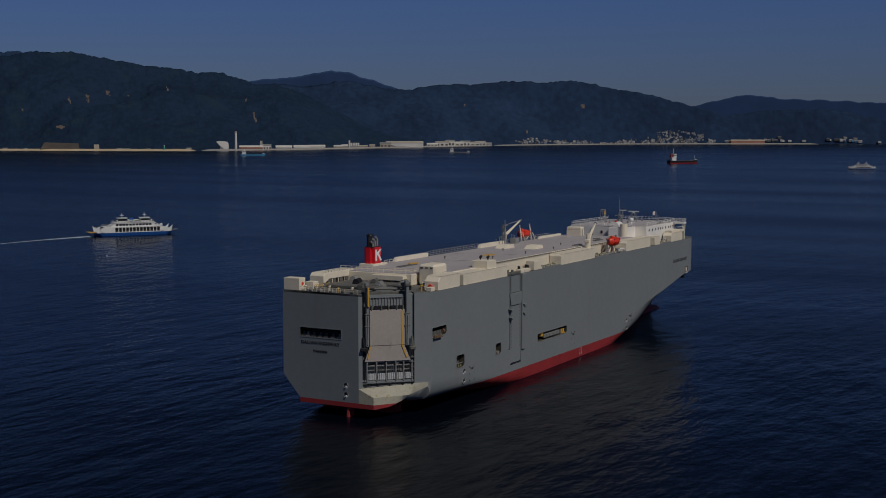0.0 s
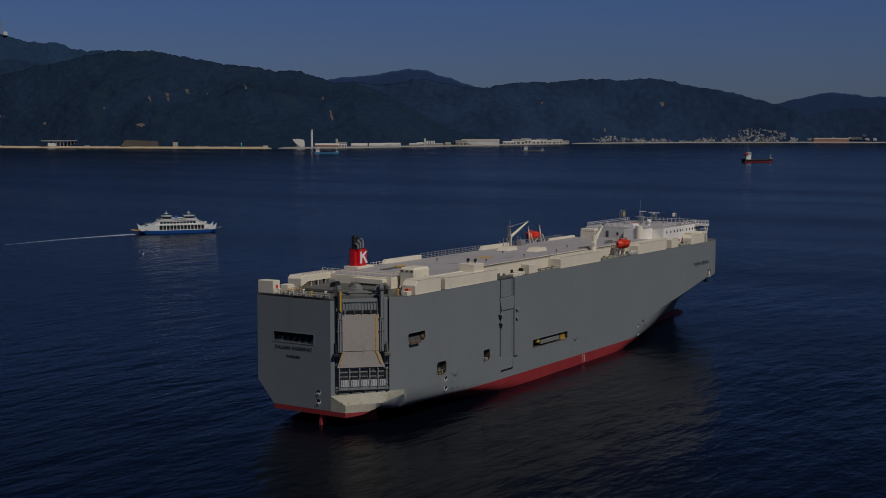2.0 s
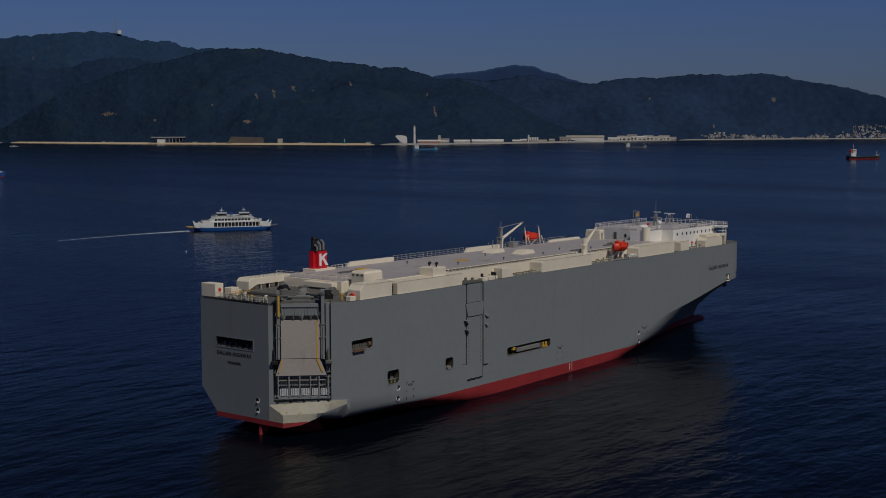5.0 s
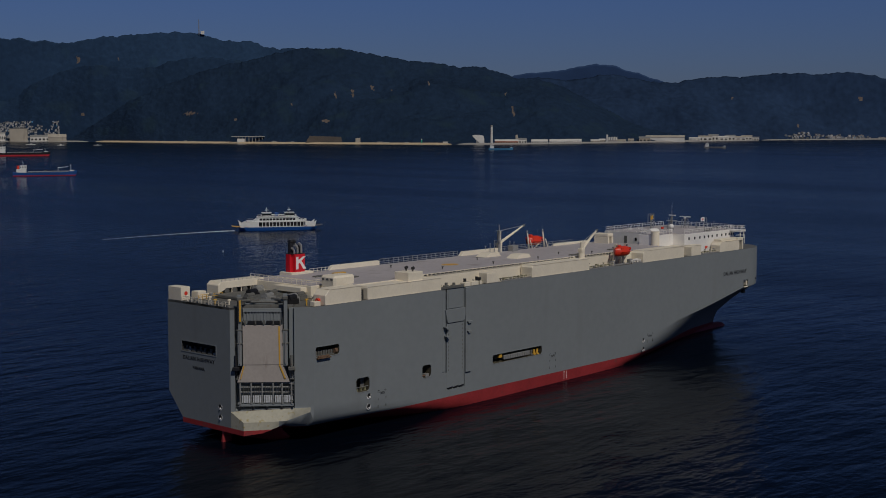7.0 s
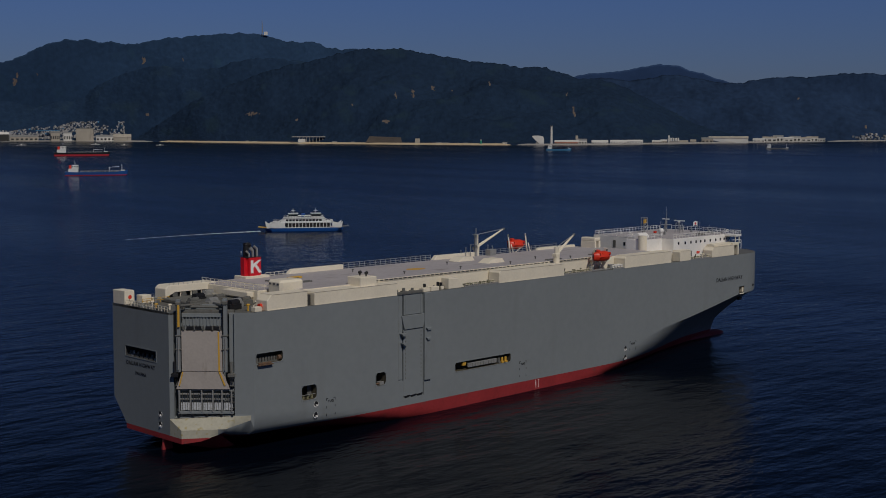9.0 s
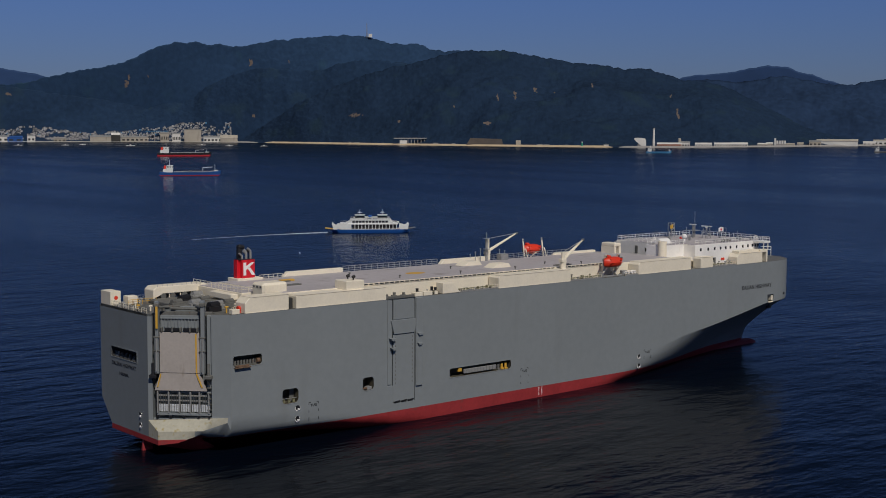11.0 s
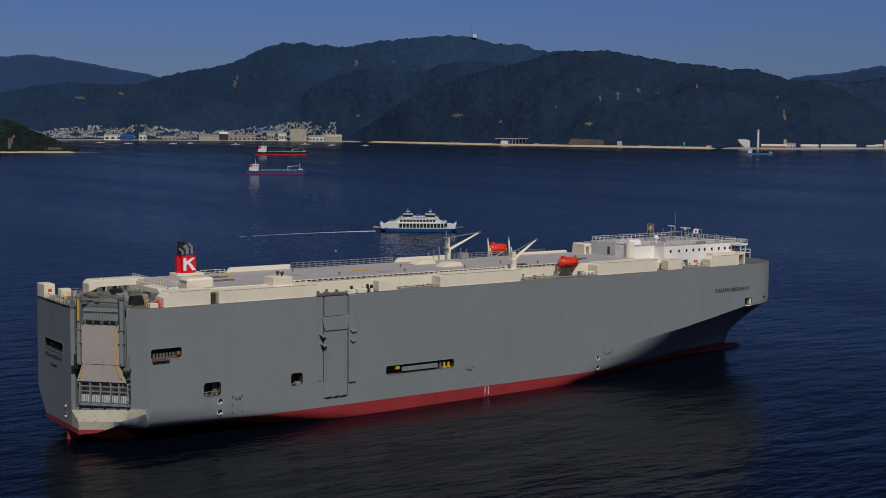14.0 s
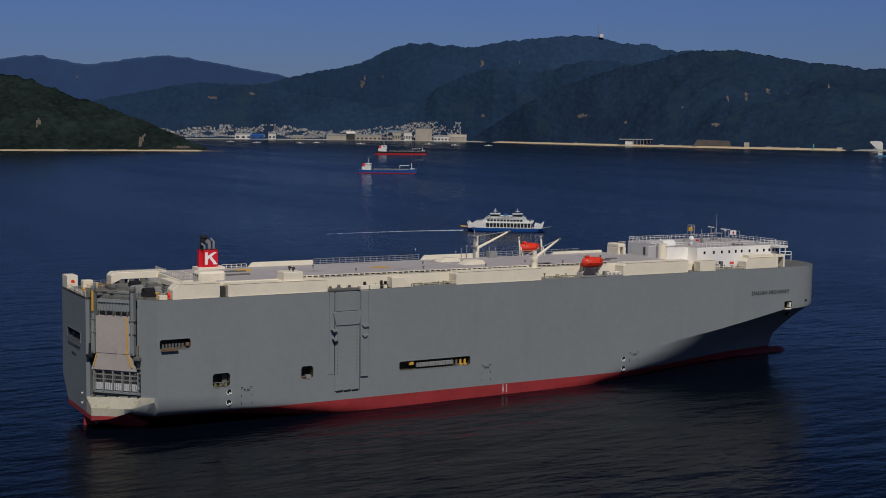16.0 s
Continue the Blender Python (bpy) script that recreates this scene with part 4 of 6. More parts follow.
# solid block coloured as the shade of an open door
part("doorway", box(25.5, 26.9, -15.2, -13.5, TOP, 29.4), DARK, ship)
for x0, x1, z1 in ((58.3, 60.4, 28.1), (60.7, 63.2, 28.2)):
    part("deck_locker", box(x0, x1, -16.1, -14.6, TOP, z1), CREAM, ship)
part("step_fairing", prism([(66.2, TOP), (71.4, TOP), (69.4, 29.55), (66.2, 29.7)], 1, -16.1, -13.6, bevel=0.1), CREAM, ship)
part("trunk_base", box(50.0, 58.0, -16.1, -15.6, TOP + 0.02, TOP + 0.6), MACHINE, ship)
for x, h in ((51.5, 0.9), (53.6, 1.2), (56.2, 1.0), (64.2, 1.7), (65.2, 1.5), (60.0, 1.6), (74.5, 0.7), (78.0, 0.6)):
    bm = add_bar(bmesh.new(), (x, -14.6, TOP), (x, -14.6, TOP + h), 0.34, 10)
    add_box(bm, x - 0.6, x + 0.6, -15.0, -14.1, TOP, TOP + h * 0.5, 0.05)
    part("ramp_winch", bm, MACHINE if h < 1.5 else BLACK, ship)
for x0, x1 in ((71.5, 82.8), (107.0, 118.0), (126.8, 131.4), (162.0, 172.0)):
    railing([(x0, -16.0, TOP), (x1, -16.0, TOP)], 1.0, 1.5, 0.04, CREAM)
    part("spray_rail", box(x0, x1, -16.1, -15.9, TOP - 0.01, TOP + 0.3, bevel=0.02), STEEL, ship)
for x in (127.2, 128.4, 129.6, 130.8):
    part("raft_canister", add_bar(bmesh.new(), (x, -15.8, TOP + 0.7), (x, -14.5, TOP + 0.7), 0.42, 12), WHITE, ship)

# stern deck
port_box = part("stern_locker", box(0.05, 2.4, 11.6, 16.0, TOP - 0.02, 30.05, bevel=0.08), CREAM, ship)
bm = bmesh.new()
bmesh.ops.create_circle(bm, segments=20, radius=0.42, cap_ends=True, matrix=pose(1.3, 11.57, 28.7, 90))
part("life_ring", bm, BOAT_ORANGE, port_box, "round orange life ring")
part("reel_box", box(3.2, 5.4, 10.0, 12.2, TOP, 29.0, bevel=0.08), CREAM, ship)
canopy = part("winch_canopy", prism([(9.8, 27.9), (10.6, 28.0), (12.2, 28.9), (21.4, 28.9), (21.6, TOP), (22.6, TOP), (22.6, 30.3), (10.6, 30.3), (9.8, 29.6)], 1, 11.6, 15.6, bevel=0.1), CREAM, ship, "cream arched shelter over the winches")
part("canopy_leg", box(9.8, 10.3, 11.7, 15.5, TOP, 28.0, bevel=0.05), CREAM, canopy)
for x in (13.6, 16.2, 18.9):
    part("canopy_leg", box(x, x + 0.25, 11.8, 12.0, TOP, 29.0, bevel=0.03), CREAM, canopy)
for x in (12.2, 14.4, 17.2, 19.6):
    bm = add_bar(bmesh.new(), (x, 11.6, 28.2), (x, 14.6, 28.2), 0.65, 14)
    add_box(bm, x - 0.8, x + 0.8, 12.4, 13.4, TOP, 28.1, 0.05)
    part("mooring_winch", bm, MACHINE, ship)
railing([(10.8, 11.7, 30.3), (22.4, 11.7, 30.3)], 0.5, 1.2, 0.035, STEEL, rails=(1.0,))
railing([(0.1, 11.4, TOP), (0.1, -4.0, TOP)], 1.0, 1.1, 0.04, CREAM)
railing([(6.0, 15.9, TOP), (9.8, 15.9, TOP)], 1.0, 1.1, 0.04, STEEL)
for y in (9.0, 6.4, 3.2, 0.4, -2.4):
    part("roller_fairlead", add_box(add_bar(bmesh.new(), (0.8, y, TOP), (0.8, y, TOP + 0.75), 0.3, 10), 0.4, 1.2, y - 0.5, y + 0.5, TOP, TOP + 0.3), STEEL if y > 3 else MACHINE, ship)
part("ramp_gantry", box(8.0, 20.0, -3.2, 10.5, TOP, TOP + 0.75, bevel=0.15), MACHINE, ship)
for k, (x, y) in enumerate(((9.0, 0.0), (11.5, -3.0), (13.0, 4.0), (16.0, 1.0), (14.0, -7.5), (12.0, -9.5), (17.5, -6.0), (18.5, 8.5))):
    bm = add_bar(bmesh.new(), (x - 1.2, y, TOP + 1.2), (x + 1.2, y + 0.6, TOP + 1.2), 0.55 + 0.1 * (k % 3), 12)
    add_box(bm, x - 1.4, x + 1.4, y - 0.6, y + 0.9, TOP, TOP + 1.1, 0.06)
    part("ramp_winch", bm, (MACHINE, STEEL, BLACK)[k % 3], ship)
part("crossbeam", prism([(quarter(2.2, 3.4).x, TOP), (quarter(2.2, 3.4).x + 1, TOP), (quarter(2.2, 3.4).x + 1, TOP + 1.0), (quarter(2.2, 3.4).x, TOP + 1.0)], 1, -3.4, -2.6), MACHINE, ship)
on_quarter("head_beam", add_box(bmesh.new(), 1.2, 12.6, 1.6, 2.6, TOP - 0.6, TOP + 0.3, 0.08), MACHINE)
on_quarter("head_beam", add_box(bmesh.new(), 2.6, 10.4, 3.4, 4.0, TOP, TOP + 1.1, 0.08), HULL_GREY)
for a, b in (((2.0, -0.2, 28.6), (6.5, 4.8, 28.3)), ((11.0, -0.2, 28.6), (8.0, 5.2, 28.4)), ((3.0, 2.0, 28.2), (10.5, 2.4, 28.0))):
    on_quarter("hoist_strut", add_bar(bmesh.new(), a, b, 0.28, 8), MACHINE)
for k, (x, y, h) in enumerate(((0.9, 10.6, 1.0), (1.0, 7.8, 0.8), (2.2, 4.8, 1.1), (1.2, 1.8, 0.9), (2.4, -1.2, 1.0), (5.2, 8.2, 1.3), (6.4, 11.0, 0.9), (12.6, -13.2, 1.2), (15.6, -11.8, 1.4), (17.6, -11.2, 1.0), (19.2, -10.2, 1.5))):
    bm = add_bar(add_bar(bmesh.new(), (x, y, TOP), (x, y, TOP + h), 0.16, 8), (x - 0.35, y, TOP + h), (x + 0.35, y, TOP + h), 0.2, 8)
    part("bollard" if h < 1.1 else "davit_post", bm, (CREAM, STEEL, CREAM, YELLOW)[k % 4], ship)
railing([(13.2, -14.2, TOP), (16.0, -11.6, TOP), (20.4, -10.9, TOP)], 1.1, 1.1, 0.05, CREAM)
railing([(3.0, 9.6, TOP), (9.4, 9.6, TOP)], 1.05, 1.1, 0.05, YELLOW)
railing([(19.0, 10.8, TOP), (19.0, 5.0, TOP)], 1.05, 1.2, 0.05, CREAM)
part("hose_reel", add_bar(add_box(bmesh.new(), 14.4, 15.6, -14.6, -13.8, TOP, TOP + 0.4, 0.05), (14.5, -14.2, TOP + 0.8), (15.5, -14.2, TOP + 0.8), 0.55, 14), BOAT_ORANGE, ship, "red fire hose reel")
part("quarter_locker", box(12.3, 14.0, -15.9, -14.6, TOP, 28.2), CREAM, ship)

# engine casing, cross-deck balcony and funnel
casing = part("engine_casing", box(20.5, 40.0, -5.9, 14.6, TOP, 29.9, bevel=0.1), CREAM, ship)
part("casing_deck", box(20.7, 39.8, -5.7, 14.4, 29.9, 29.98, bevel=0.02), DECK, casing)
part("balcony_beam", box(18.8, 20.5, -4.6, 4.0, 28.4, 29.6, bevel=0.1), CREAM, casing)
for y in np.arange(-4.2, 3.6, 1.3):
    part("balcony_bracket", prism([(19.2, 28.4), (20.5, 28.4), (20.5, TOP)], 1, y, y + 0.15), CREAM, casing)
railing([(20.8, 14.2, 29.98), (20.8, -5.6, 29.98)], 1.1, 1.5, 0.045, CREAM)
railing([(20.8, -5.6, 29.98), (29.0, -5.6, 29.98)], 1.1, 1.5, 0.045, CREAM)
railing([(35.4, 10.8, 30.0), (41.5, 10.8, 30.0)], 1.2, 1.3, 0.05, CREAM)
part("casing_hut", prism([(29.6, 29.9), (36.2, 29.9), (36.2, 30.75), (29.6, 30.75)], 1, 10.4, 14.6, bevel=0.08), CREAM, casing)
bm = box(30.3, 34.9, 11.0, 14.0, 30.75, 34.75, bevel=0.0)
upright = [e for e in bm.edges if abs(e.verts[0].co.z - e.verts[1].co.z) > 1]
bmesh.ops.bevel(bm, geom=upright, offset=0.85, segments=6, affect="EDGES")
funnel = part("funnel", bm, FUNNEL_RED, ship, "red funnel with a white emblem")
part("funnel_rim", box(30.6, 34.6, 11.3, 13.7, 34.75, 34.9), BLACK, funnel)
bm = bmesh.new()
for pts in ([(31.45, 31.35), (32.15, 31.35), (32.15, 34.2), (31.45, 34.2)], [(32.15, 32.55), (32.15, 33.4), (33.5, 34.2), (34.35, 34.2)], [(32.55, 32.85), (33.1, 33.15), (34.5, 31.35), (33.6, 31.35)]):
    low = [bm.verts.new((x, 10.995, z)) for x, z in pts]
    high = [bm.verts.new((x, 10.95, z)) for x, z in pts]
    bm.faces.new(high)
    for i in range(4):
        bm.faces.new((low[i], low[(i + 1) % 4], high[(i + 1) % 4], high[i]))
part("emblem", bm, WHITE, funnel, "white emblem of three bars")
for k, (x, y, r, h, mat) in enumerate(((31.5, 12.8, 0.62, 37.0, BLACK), (32.7, 11.9, 0.26, 36.2, STEEL), (33.2, 12.6, 0.26, 36.5, STEEL), (33.9, 12.0, 0.26, 36.7, STEEL), (31.6, 11.8, 0.22, 35.7, STEEL), (34.2, 12.9, 0.2, 36.2, BLACK))):
    bm = add_bar(bmesh.new(), (x, y, 34.8), (x, y, h), r, 12)
    add_bar(bm, (x, y, h - r * 0.5), (x - 0.75 if k else x + 0.2, y, h + 0.55 + (0.35 if k == 0 else 0)), r, 12)
    part("exhaust_pipe", bm, mat, funnel)
part("exhaust_cowl", add_box(bmesh.new(), 31.0, 32.7, 12.0, 13.6, 37.1, 38.0, 0.35), BLACK, funnel)


def deck_crane(x, y, z, tip, post=3.9, cab=True):
    base = part("deck_crane", add_bar(add_bar(bmesh.new(), (x, y, z), (x, y, z + 2.2), 0.8, 12), (x, y, z + 2.2), (x, y, z + post), 0.55, 12), CREAM, ship, "cream deck crane with raised jib")
    a = Vector((x, y, z + 2.3))
    jib = add_bar(bmesh.new(), a + Vector((0, 0.35, 0)), Vector(tip), 0.27, 6, 0.18)
    add_bar(jib, a - Vector((0, 0.35, 0)), Vector(tip), 0.27, 6, 0.18)
    for k in (0.25, 0.45, 0.65, 0.82):
        add_bar(jib, a.lerp(Vector(tip), k) + Vector((0, 0.3 * (1 - k), 0)), a.lerp(Vector(tip), k + 0.1) - Vector((0, 0.3 * (1 - k), 0)), 0.09, 5)
    part("jib", jib, CREAM, base)
    part("hoist_ram", add_bar(bmesh.new(), (x, y, z + post), Vector(tip), 0.09, 5), STEEL, base)
    part("winch_house", box(x - 0.9, x + 0.6, y - 0.7, y + 0.7, z + 1.6, z + 2.5, bevel=0.12), CREAM, base)
    part("jib_head", box(tip[0] - 0.35, tip[0] + 0.35, tip[1] - 0.25, tip[1] + 0.25, tip[2] - 0.3, tip[2] + 0.25), MACHINE, base)
    return base


deck_crane(105.9, -14.4, 30.2, (113.8, -13.4, 36.9), 4.1)
deck_crane(105.6, 12.6, 30.2, (115.0, 11.6, 36.9), 5.6)
# grey signal post with platform and small vents
mast = part("signal_post", add_bar(add_bar(bmesh.new(), (104.4, 11.6, 30.2), (104.4, 11.6, 36.0), 0.4, 10, 0.3), (104.4, 11.6, 36.0), (104.4, 11.6, 37.6), 0.12, 8), STEEL, ship, "grey-green steel signal post")
for z in (33.2, 35.9):
    part("platform", add_bar(bmesh.new(), (104.4, 11.6, z), (104.4, 11.6, z + 0.12), 0.95, 12), STEEL, mast)
for k, (x, y, h) in enumerate(((100.5, 11.5, 2.4), (101.8, 11.0, 3.2), (109.0, 11.6, 2.6), (111.0, 11.8, 2.2), (99.0, 11.8, 1.8))):
    part("vent_post", add_bar(add_bar(bmesh.new(), (x, y, 30.2), (x, y, 30.2 + h), 0.1, 8), (x, y, 30.2 + h), (x, y, 30.4 + h), 0.2, 8), STEEL, ship)
part("generator_box", box(108.0, 110.4, 9.8, 11.6, 30.2, 31.9), STEEL, ship)


def lifeboat(x, y, z, label):
    """An enclosed lifeboat: tapered hull, ribbed canopy, helmsman's dome, keel."""
    boat = thing("lifeboat", label, "lifeboat", m=SHIP_POSE @ pose(x, y, z) @ Matrix.Diagonal((0.86, 1.1, 1.12, 1.0)), group="lifeboats")
    for name, low in (("boat_hull", True), ("boat_canopy", False)):
        bm = bmesh.new()
        rings = []
        for i in range(13):
            u = i / 12 * 2 - 1
            w = 1.35 * (1 - abs(u) ** 3.2) + 0.12
            ring = []
            for j in range(9):
                a = math.pi * j / 8
                h = (-1.15 * (1 - 0.35 * abs(u) ** 3)) if low else 1.25 * (1 - 0.45 * abs(u) ** 3)
                ring.append(bm.verts.new((u * 3.7, w * math.cos(a), h * math.sin(a) ** 0.75)))
            rings.append(ring)
        for a, b in zip(rings, rings[1:]):
            for j in range(8):
                bm.faces.new((a[j], a[j + 1], b[j + 1], b[j]))
        part(name, bm, BOAT_ORANGE, boat, smooth=True)
    part("fender", add_box(bmesh.new(), -2.6, 2.6, -1.5, -1.38, -0.07, 0.07, 0.03), BOAT_ORANGE, boat)
    part("helm_dome", add_box(bmesh.new(), -2.4, -1.2, -0.55, 0.55, 1.0, 1.6, 0.2), BOAT_ORANGE, boat)
    for u in (-2.3, -1.5, -0.7, 0.1, 0.9, 1.7, 2.4):
        part("hatch_rib", add_box(bmesh.new(), u, u + 0.12, -1.3, 1.3, 0.3, 0.9, 0.04), BOAT_ORANGE, boat)
    for u in (-1.2, 0.2, 1.6):
        part("porthole", add_box(bmesh.new(), u, u + 0.4, -1.33, -1.2, 0.2, 0.5, 0.05), WINDOW, boat)
    return boat


def davit(x0, x1, y, out, z):
    for x in (x0, x1):
        arm = part("davit", prism([(y, TOP + 0.0 if out < 0 else 28.0), (y + 0.5, TOP if out < 0 else 28.0), (y + 0.4 + out * 0.9, z + 1.9), (y + out * 1.2, z + 2.0)], 0, x - 0.22, x + 0.22, bevel=0.04), CREAM, ship)
        part("davit_brace", add_bar(bmesh.new(), (x, y - out * 1.6, TOP + 0.2), (x, y + out * 0.2, z - 0.6), 0.16, 6), CREAM, arm)
        part("fall_block", box(x - 0.2, x + 0.2, y + out * 1.2 - 0.2, y + out * 1.2 + 0.2, z + 1.3, z + 1.8), MACHINE, arm)


lifeboat(122.3, -15.6, 30.95, "bright orange enclosed lifeboat hanging in cream davits at the ship's side")
lifeboat(123.4, 14.6, 32.0, "bright orange enclosed lifeboat raised between cream davits above the deck rail")
davit(120.3, 124.9, -14.2, -1.0, 30.9)
davit(119.9, 126.9, 13.0, 1.0, 33.0)
for a, b in (((119.2, -14.3, TOP), (121.0, -15.4, 30.0)), ((121.8, -14.4, 30.0), (124.6, -15.4, TOP + 0.2)), ((123.6, -14.4, TOP), (125.4, -15.3, 30.0)), ((121.4, 13.2, 29.9), (125.6, 13.4, 32.0))):
    part("davit_strut", add_bar(bmesh.new(), a, b, 0.15, 6), CREAM, ship)
part("davit_base", box(118.6, 126.4, -15.4, -13.6, TOP, TOP + 0.35), STEEL, ship)
for x in (118.4, 126.2, 127.0):
    part("davit_winch", box(x, x + 0.8, -15.6, -14.6, TOP, TOP + 1.3), STEEL, ship)

# bridge house
house = part("bridge_house", prism([(158.6, -12.6), (187.0, -12.6), (189.5, -9.5), (189.5, 9.5), (187.0, 12.6), (155.0, 12.6), (155.0, -2.9), (149.8, -2.9), (149.8, -8.6), (158.6, -8.6)], 2, TOP - 0.02, 33.1, bevel=0.08), WHITE, ship, "white bridge house")
part("roof_plating", prism([(158.8, -12.4), (186.9, -12.4), (189.3, -9.4), (189.3, 9.4), (186.9, 12.4), (155.2, 12.4), (155.2, -3.1), (150.0, -3.1), (150.0, -8.4), (158.8, -8.4)], 2, 33.1, 33.18), DECK, house)
win_mesh = finish(box(-0.32, 0.32, -0.03, 0.03, -0.38, 0.38, bevel=0.05))
win_mesh.materials.append(WINDOW)
for x in (161.0, 164.2, 167.0, 169.6, 171.9, 174.0, 176.8, 179.6, 182.0, 184.0, 185.4, 186.6):
    ob = new("window", win_mesh)
    ob.parent, ob.location = house, (x, -12.62, 31.75)
for x, w in ((162.6, 0), (166.4, 0), (174.0, 0), (175.4, 0), (176.8, 0), (163.8, 0)):
    ob = new("window", win_mesh)
    ob.parent, ob.location = house, (x, -12.62, 28.9)
part("house_door", box(166.6, 167.5, -12.68, -12.6, TOP + 0.1, 29.3), MACHINE, house)
for x in (170.2, 171.0):
    bm = bmesh.new()
    bmesh.ops.create_circle(bm, segments=16, radius=0.4, cap_ends=True, matrix=pose(x, -12.66, 28.7, 90))
    part("life_ring", bm, BOAT_ORANGE, house, "red life ring")
part("ladder_frame", bars([((164.6, -13.2, TOP), (164.6, -13.2, 29.2)), ((165.6, -13.2, TOP), (165.6, -13.2, 29.2)), ((164.6, -13.2, 28.4), (165.6, -13.2, 28.4)), ((164.6, -13.2, 29.2), (165.6, -13.2, 29.2))], 0.08), RUST, house)
part("house_door", box(154.92, 155.02, 4.6, 5.6, 29.9, 32.0), MACHINE, house)
part("house_door", box(154.92, 155.02, 1.2, 1.9, 30.6, 31.6), WINDOW, house)
part("vent_drum", add_bar(bmesh.new(), (150.5, -7.9, 29.2), (150.5, -7.9, 34.2), 1.2, 28), CREAM, ship, "round cream ventilation drum", smooth=False)
part("aft_platform", box(147.0, 158.6, -12.4, -3.2, TOP, 29.1), CREAM, ship)
bm = bmesh.new()
add_bar(bm, (153.6, -3.6, 33.2), (157.6, -3.6, 33.2), 1.35, 20)
part("drum_locker", bm, WHITE, ship, "white half-round locker on the roof")
part("port_lobby", add_box(add_box(add_box(bmesh.new(), 145.9, 148.5, 5.0, 10.0, 32.1, 33.1, 0.2), 145.9, 146.6, 5.0, 10.0, 30.2, 32.1, 0.05), 147.7, 148.5, 5.0, 10.0, 30.2, 32.1, 0.05), CREAM, ship, "cream deck lobby with open doorway")
railing([(146.0, 5.2, 33.1), (148.4, 5.2, 33.1)], 0.6, 0.9, 0.03, CREAM)
for pts in ([(150.0, -8.4, 33.15), (150.0, -3.1, 33.15), (155.2, -3.1, 33.15), (155.2, 12.2, 33.15), (186.8, 12.2, 33.15)], [(158.8, -8.4, 33.15), (152.2, -8.4, 33.15)], [(158.9, -12.3, 33.15), (186.8, -12.3, 33.15), (189.2, -9.4, 33.15), (189.2, 9.4, 33.15)]):
    railing(pts, 1.15, 1.5, 0.05, WHITE)
wing = part("bridge_wing", box(184.2, 187.2, -16.4, -12.4, 32.55, 33.15), WHITE, house)
railing([(184.4, -12.6, 33.15), (184.4, -16.2, 33.15), (187.0, -16.2, 33.15), (187.0, -12.6, 33.15)], 1.1, 1.2, 0.05, WHITE)
for x in (184.6, 186.6):
    part("wing_support", bars([((x, -16.0, 30.8), (x, -16.0, 32.6))], 0.16), CREAM, wing)
part("wing_screen", bars([((187.6, -12.8, 31.2), (190.6, -14.2, 31.2)), ((190.6, -14.2, 28.6), (190.6, -14.2, 31.2)), ((187.6, -12.8, 30.3), (190.6, -14.2, 30.3))], 0.1), WHITE, wing)
# roof gear
roof_mast = part("radar_mast", bars([((180.4, 5.0, 33.1), (180.8, 5.4, 36.4)), ((181.6, 6.2, 33.1), (181.0, 5.6, 36.4)), ((180.4, 6.2, 33.1), (180.8, 5.6, 36.4))], 0.16), STEEL, ship)
part("whip_aerial", add_bar(bmesh.new(), (181.0, 5.6, 36.4), (181.0, 5.6, 40.6), 0.09, 6, 0.04), STEEL, roof_mast)
part("mast_platform", box(179.6, 182.4, 4.4, 6.8, 35.0, 35.15), STEEL, roof_mast)
radar = part("radar_post", bars([((178.2, -1.2, 33.1), (178.4, -0.9, 36.1)), ((179.8, -1.2, 33.1), (179.6, -0.9, 36.1)), ((178.2, 0.6, 33.1), (178.4, 0.3, 36.1)), ((179.8, 0.6, 33.1), (179.6, 0.3, 36.1)), ((178.2, -1.2, 34.6), (179.8, -1.2, 34.6)), ((178.4, -0.9, 36.1), (179.6, 0.3, 36.1))], 0.11), STEEL, ship)
part("radar_scanner", box(178.9, 179.2, -2.2, 1.6, 36.5, 36.8), WHITE, radar)
part("scanner_motor", box(178.8, 179.3, -0.6, 0.1, 36.1, 36.5), WHITE, radar)
radar2 = part("radar_post", bars([((176.4, 2.6, 33.1), (176.4, 2.6, 37.0)), ((176.4, 2.6, 35.0), (177.6, 3.0, 33.1))], 0.13), STEEL, ship)
part("radar_scanner", box(176.2, 176.6, 1.4, 3.8, 37.0, 37.25), WHITE, radar2)
lattice = part("signal_mast", bars([((174.0 + dx, 8.4 + dy, 33.1), (174.0 + dx, 8.4 + dy, 37.3)) for dx in (0, 1.3) for dy in (0, 1.3)] + [((174.0, 8.4, 33.1 + k), (175.3, 8.4, 34.1 + k)) for k in range(4)] + [((174.0, 8.4, 37.3), (175.3, 9.7, 37.3)), ((174.0, 9.7, 37.3), (175.3, 8.4, 37.3)), ((173.0, 7.6, 36.6), (176.2, 10.4, 36.6))], 0.09), STEEL, ship)
part("signal_flag", prism([(173.0, 35.6), (174.4, 35.9), (174.3, 37.0), (172.9, 36.7)], 1, 8.1, 8.15), YELLOW, lattice, "yellow signal flag")
bm = bmesh.new()
bmesh.ops.create_uvsphere(bm, u_segments=20, v_segments=12, radius=0.75, matrix=Matrix.Translation((162.0, -6.0, 34.9)))
add_bar(bm, (162.0, -6.0, 33.1), (162.0, -6.0, 34.4), 0.35, 12)
part("satellite_dome", bm, WHITE, ship, "white round satellite dome", smooth=True)
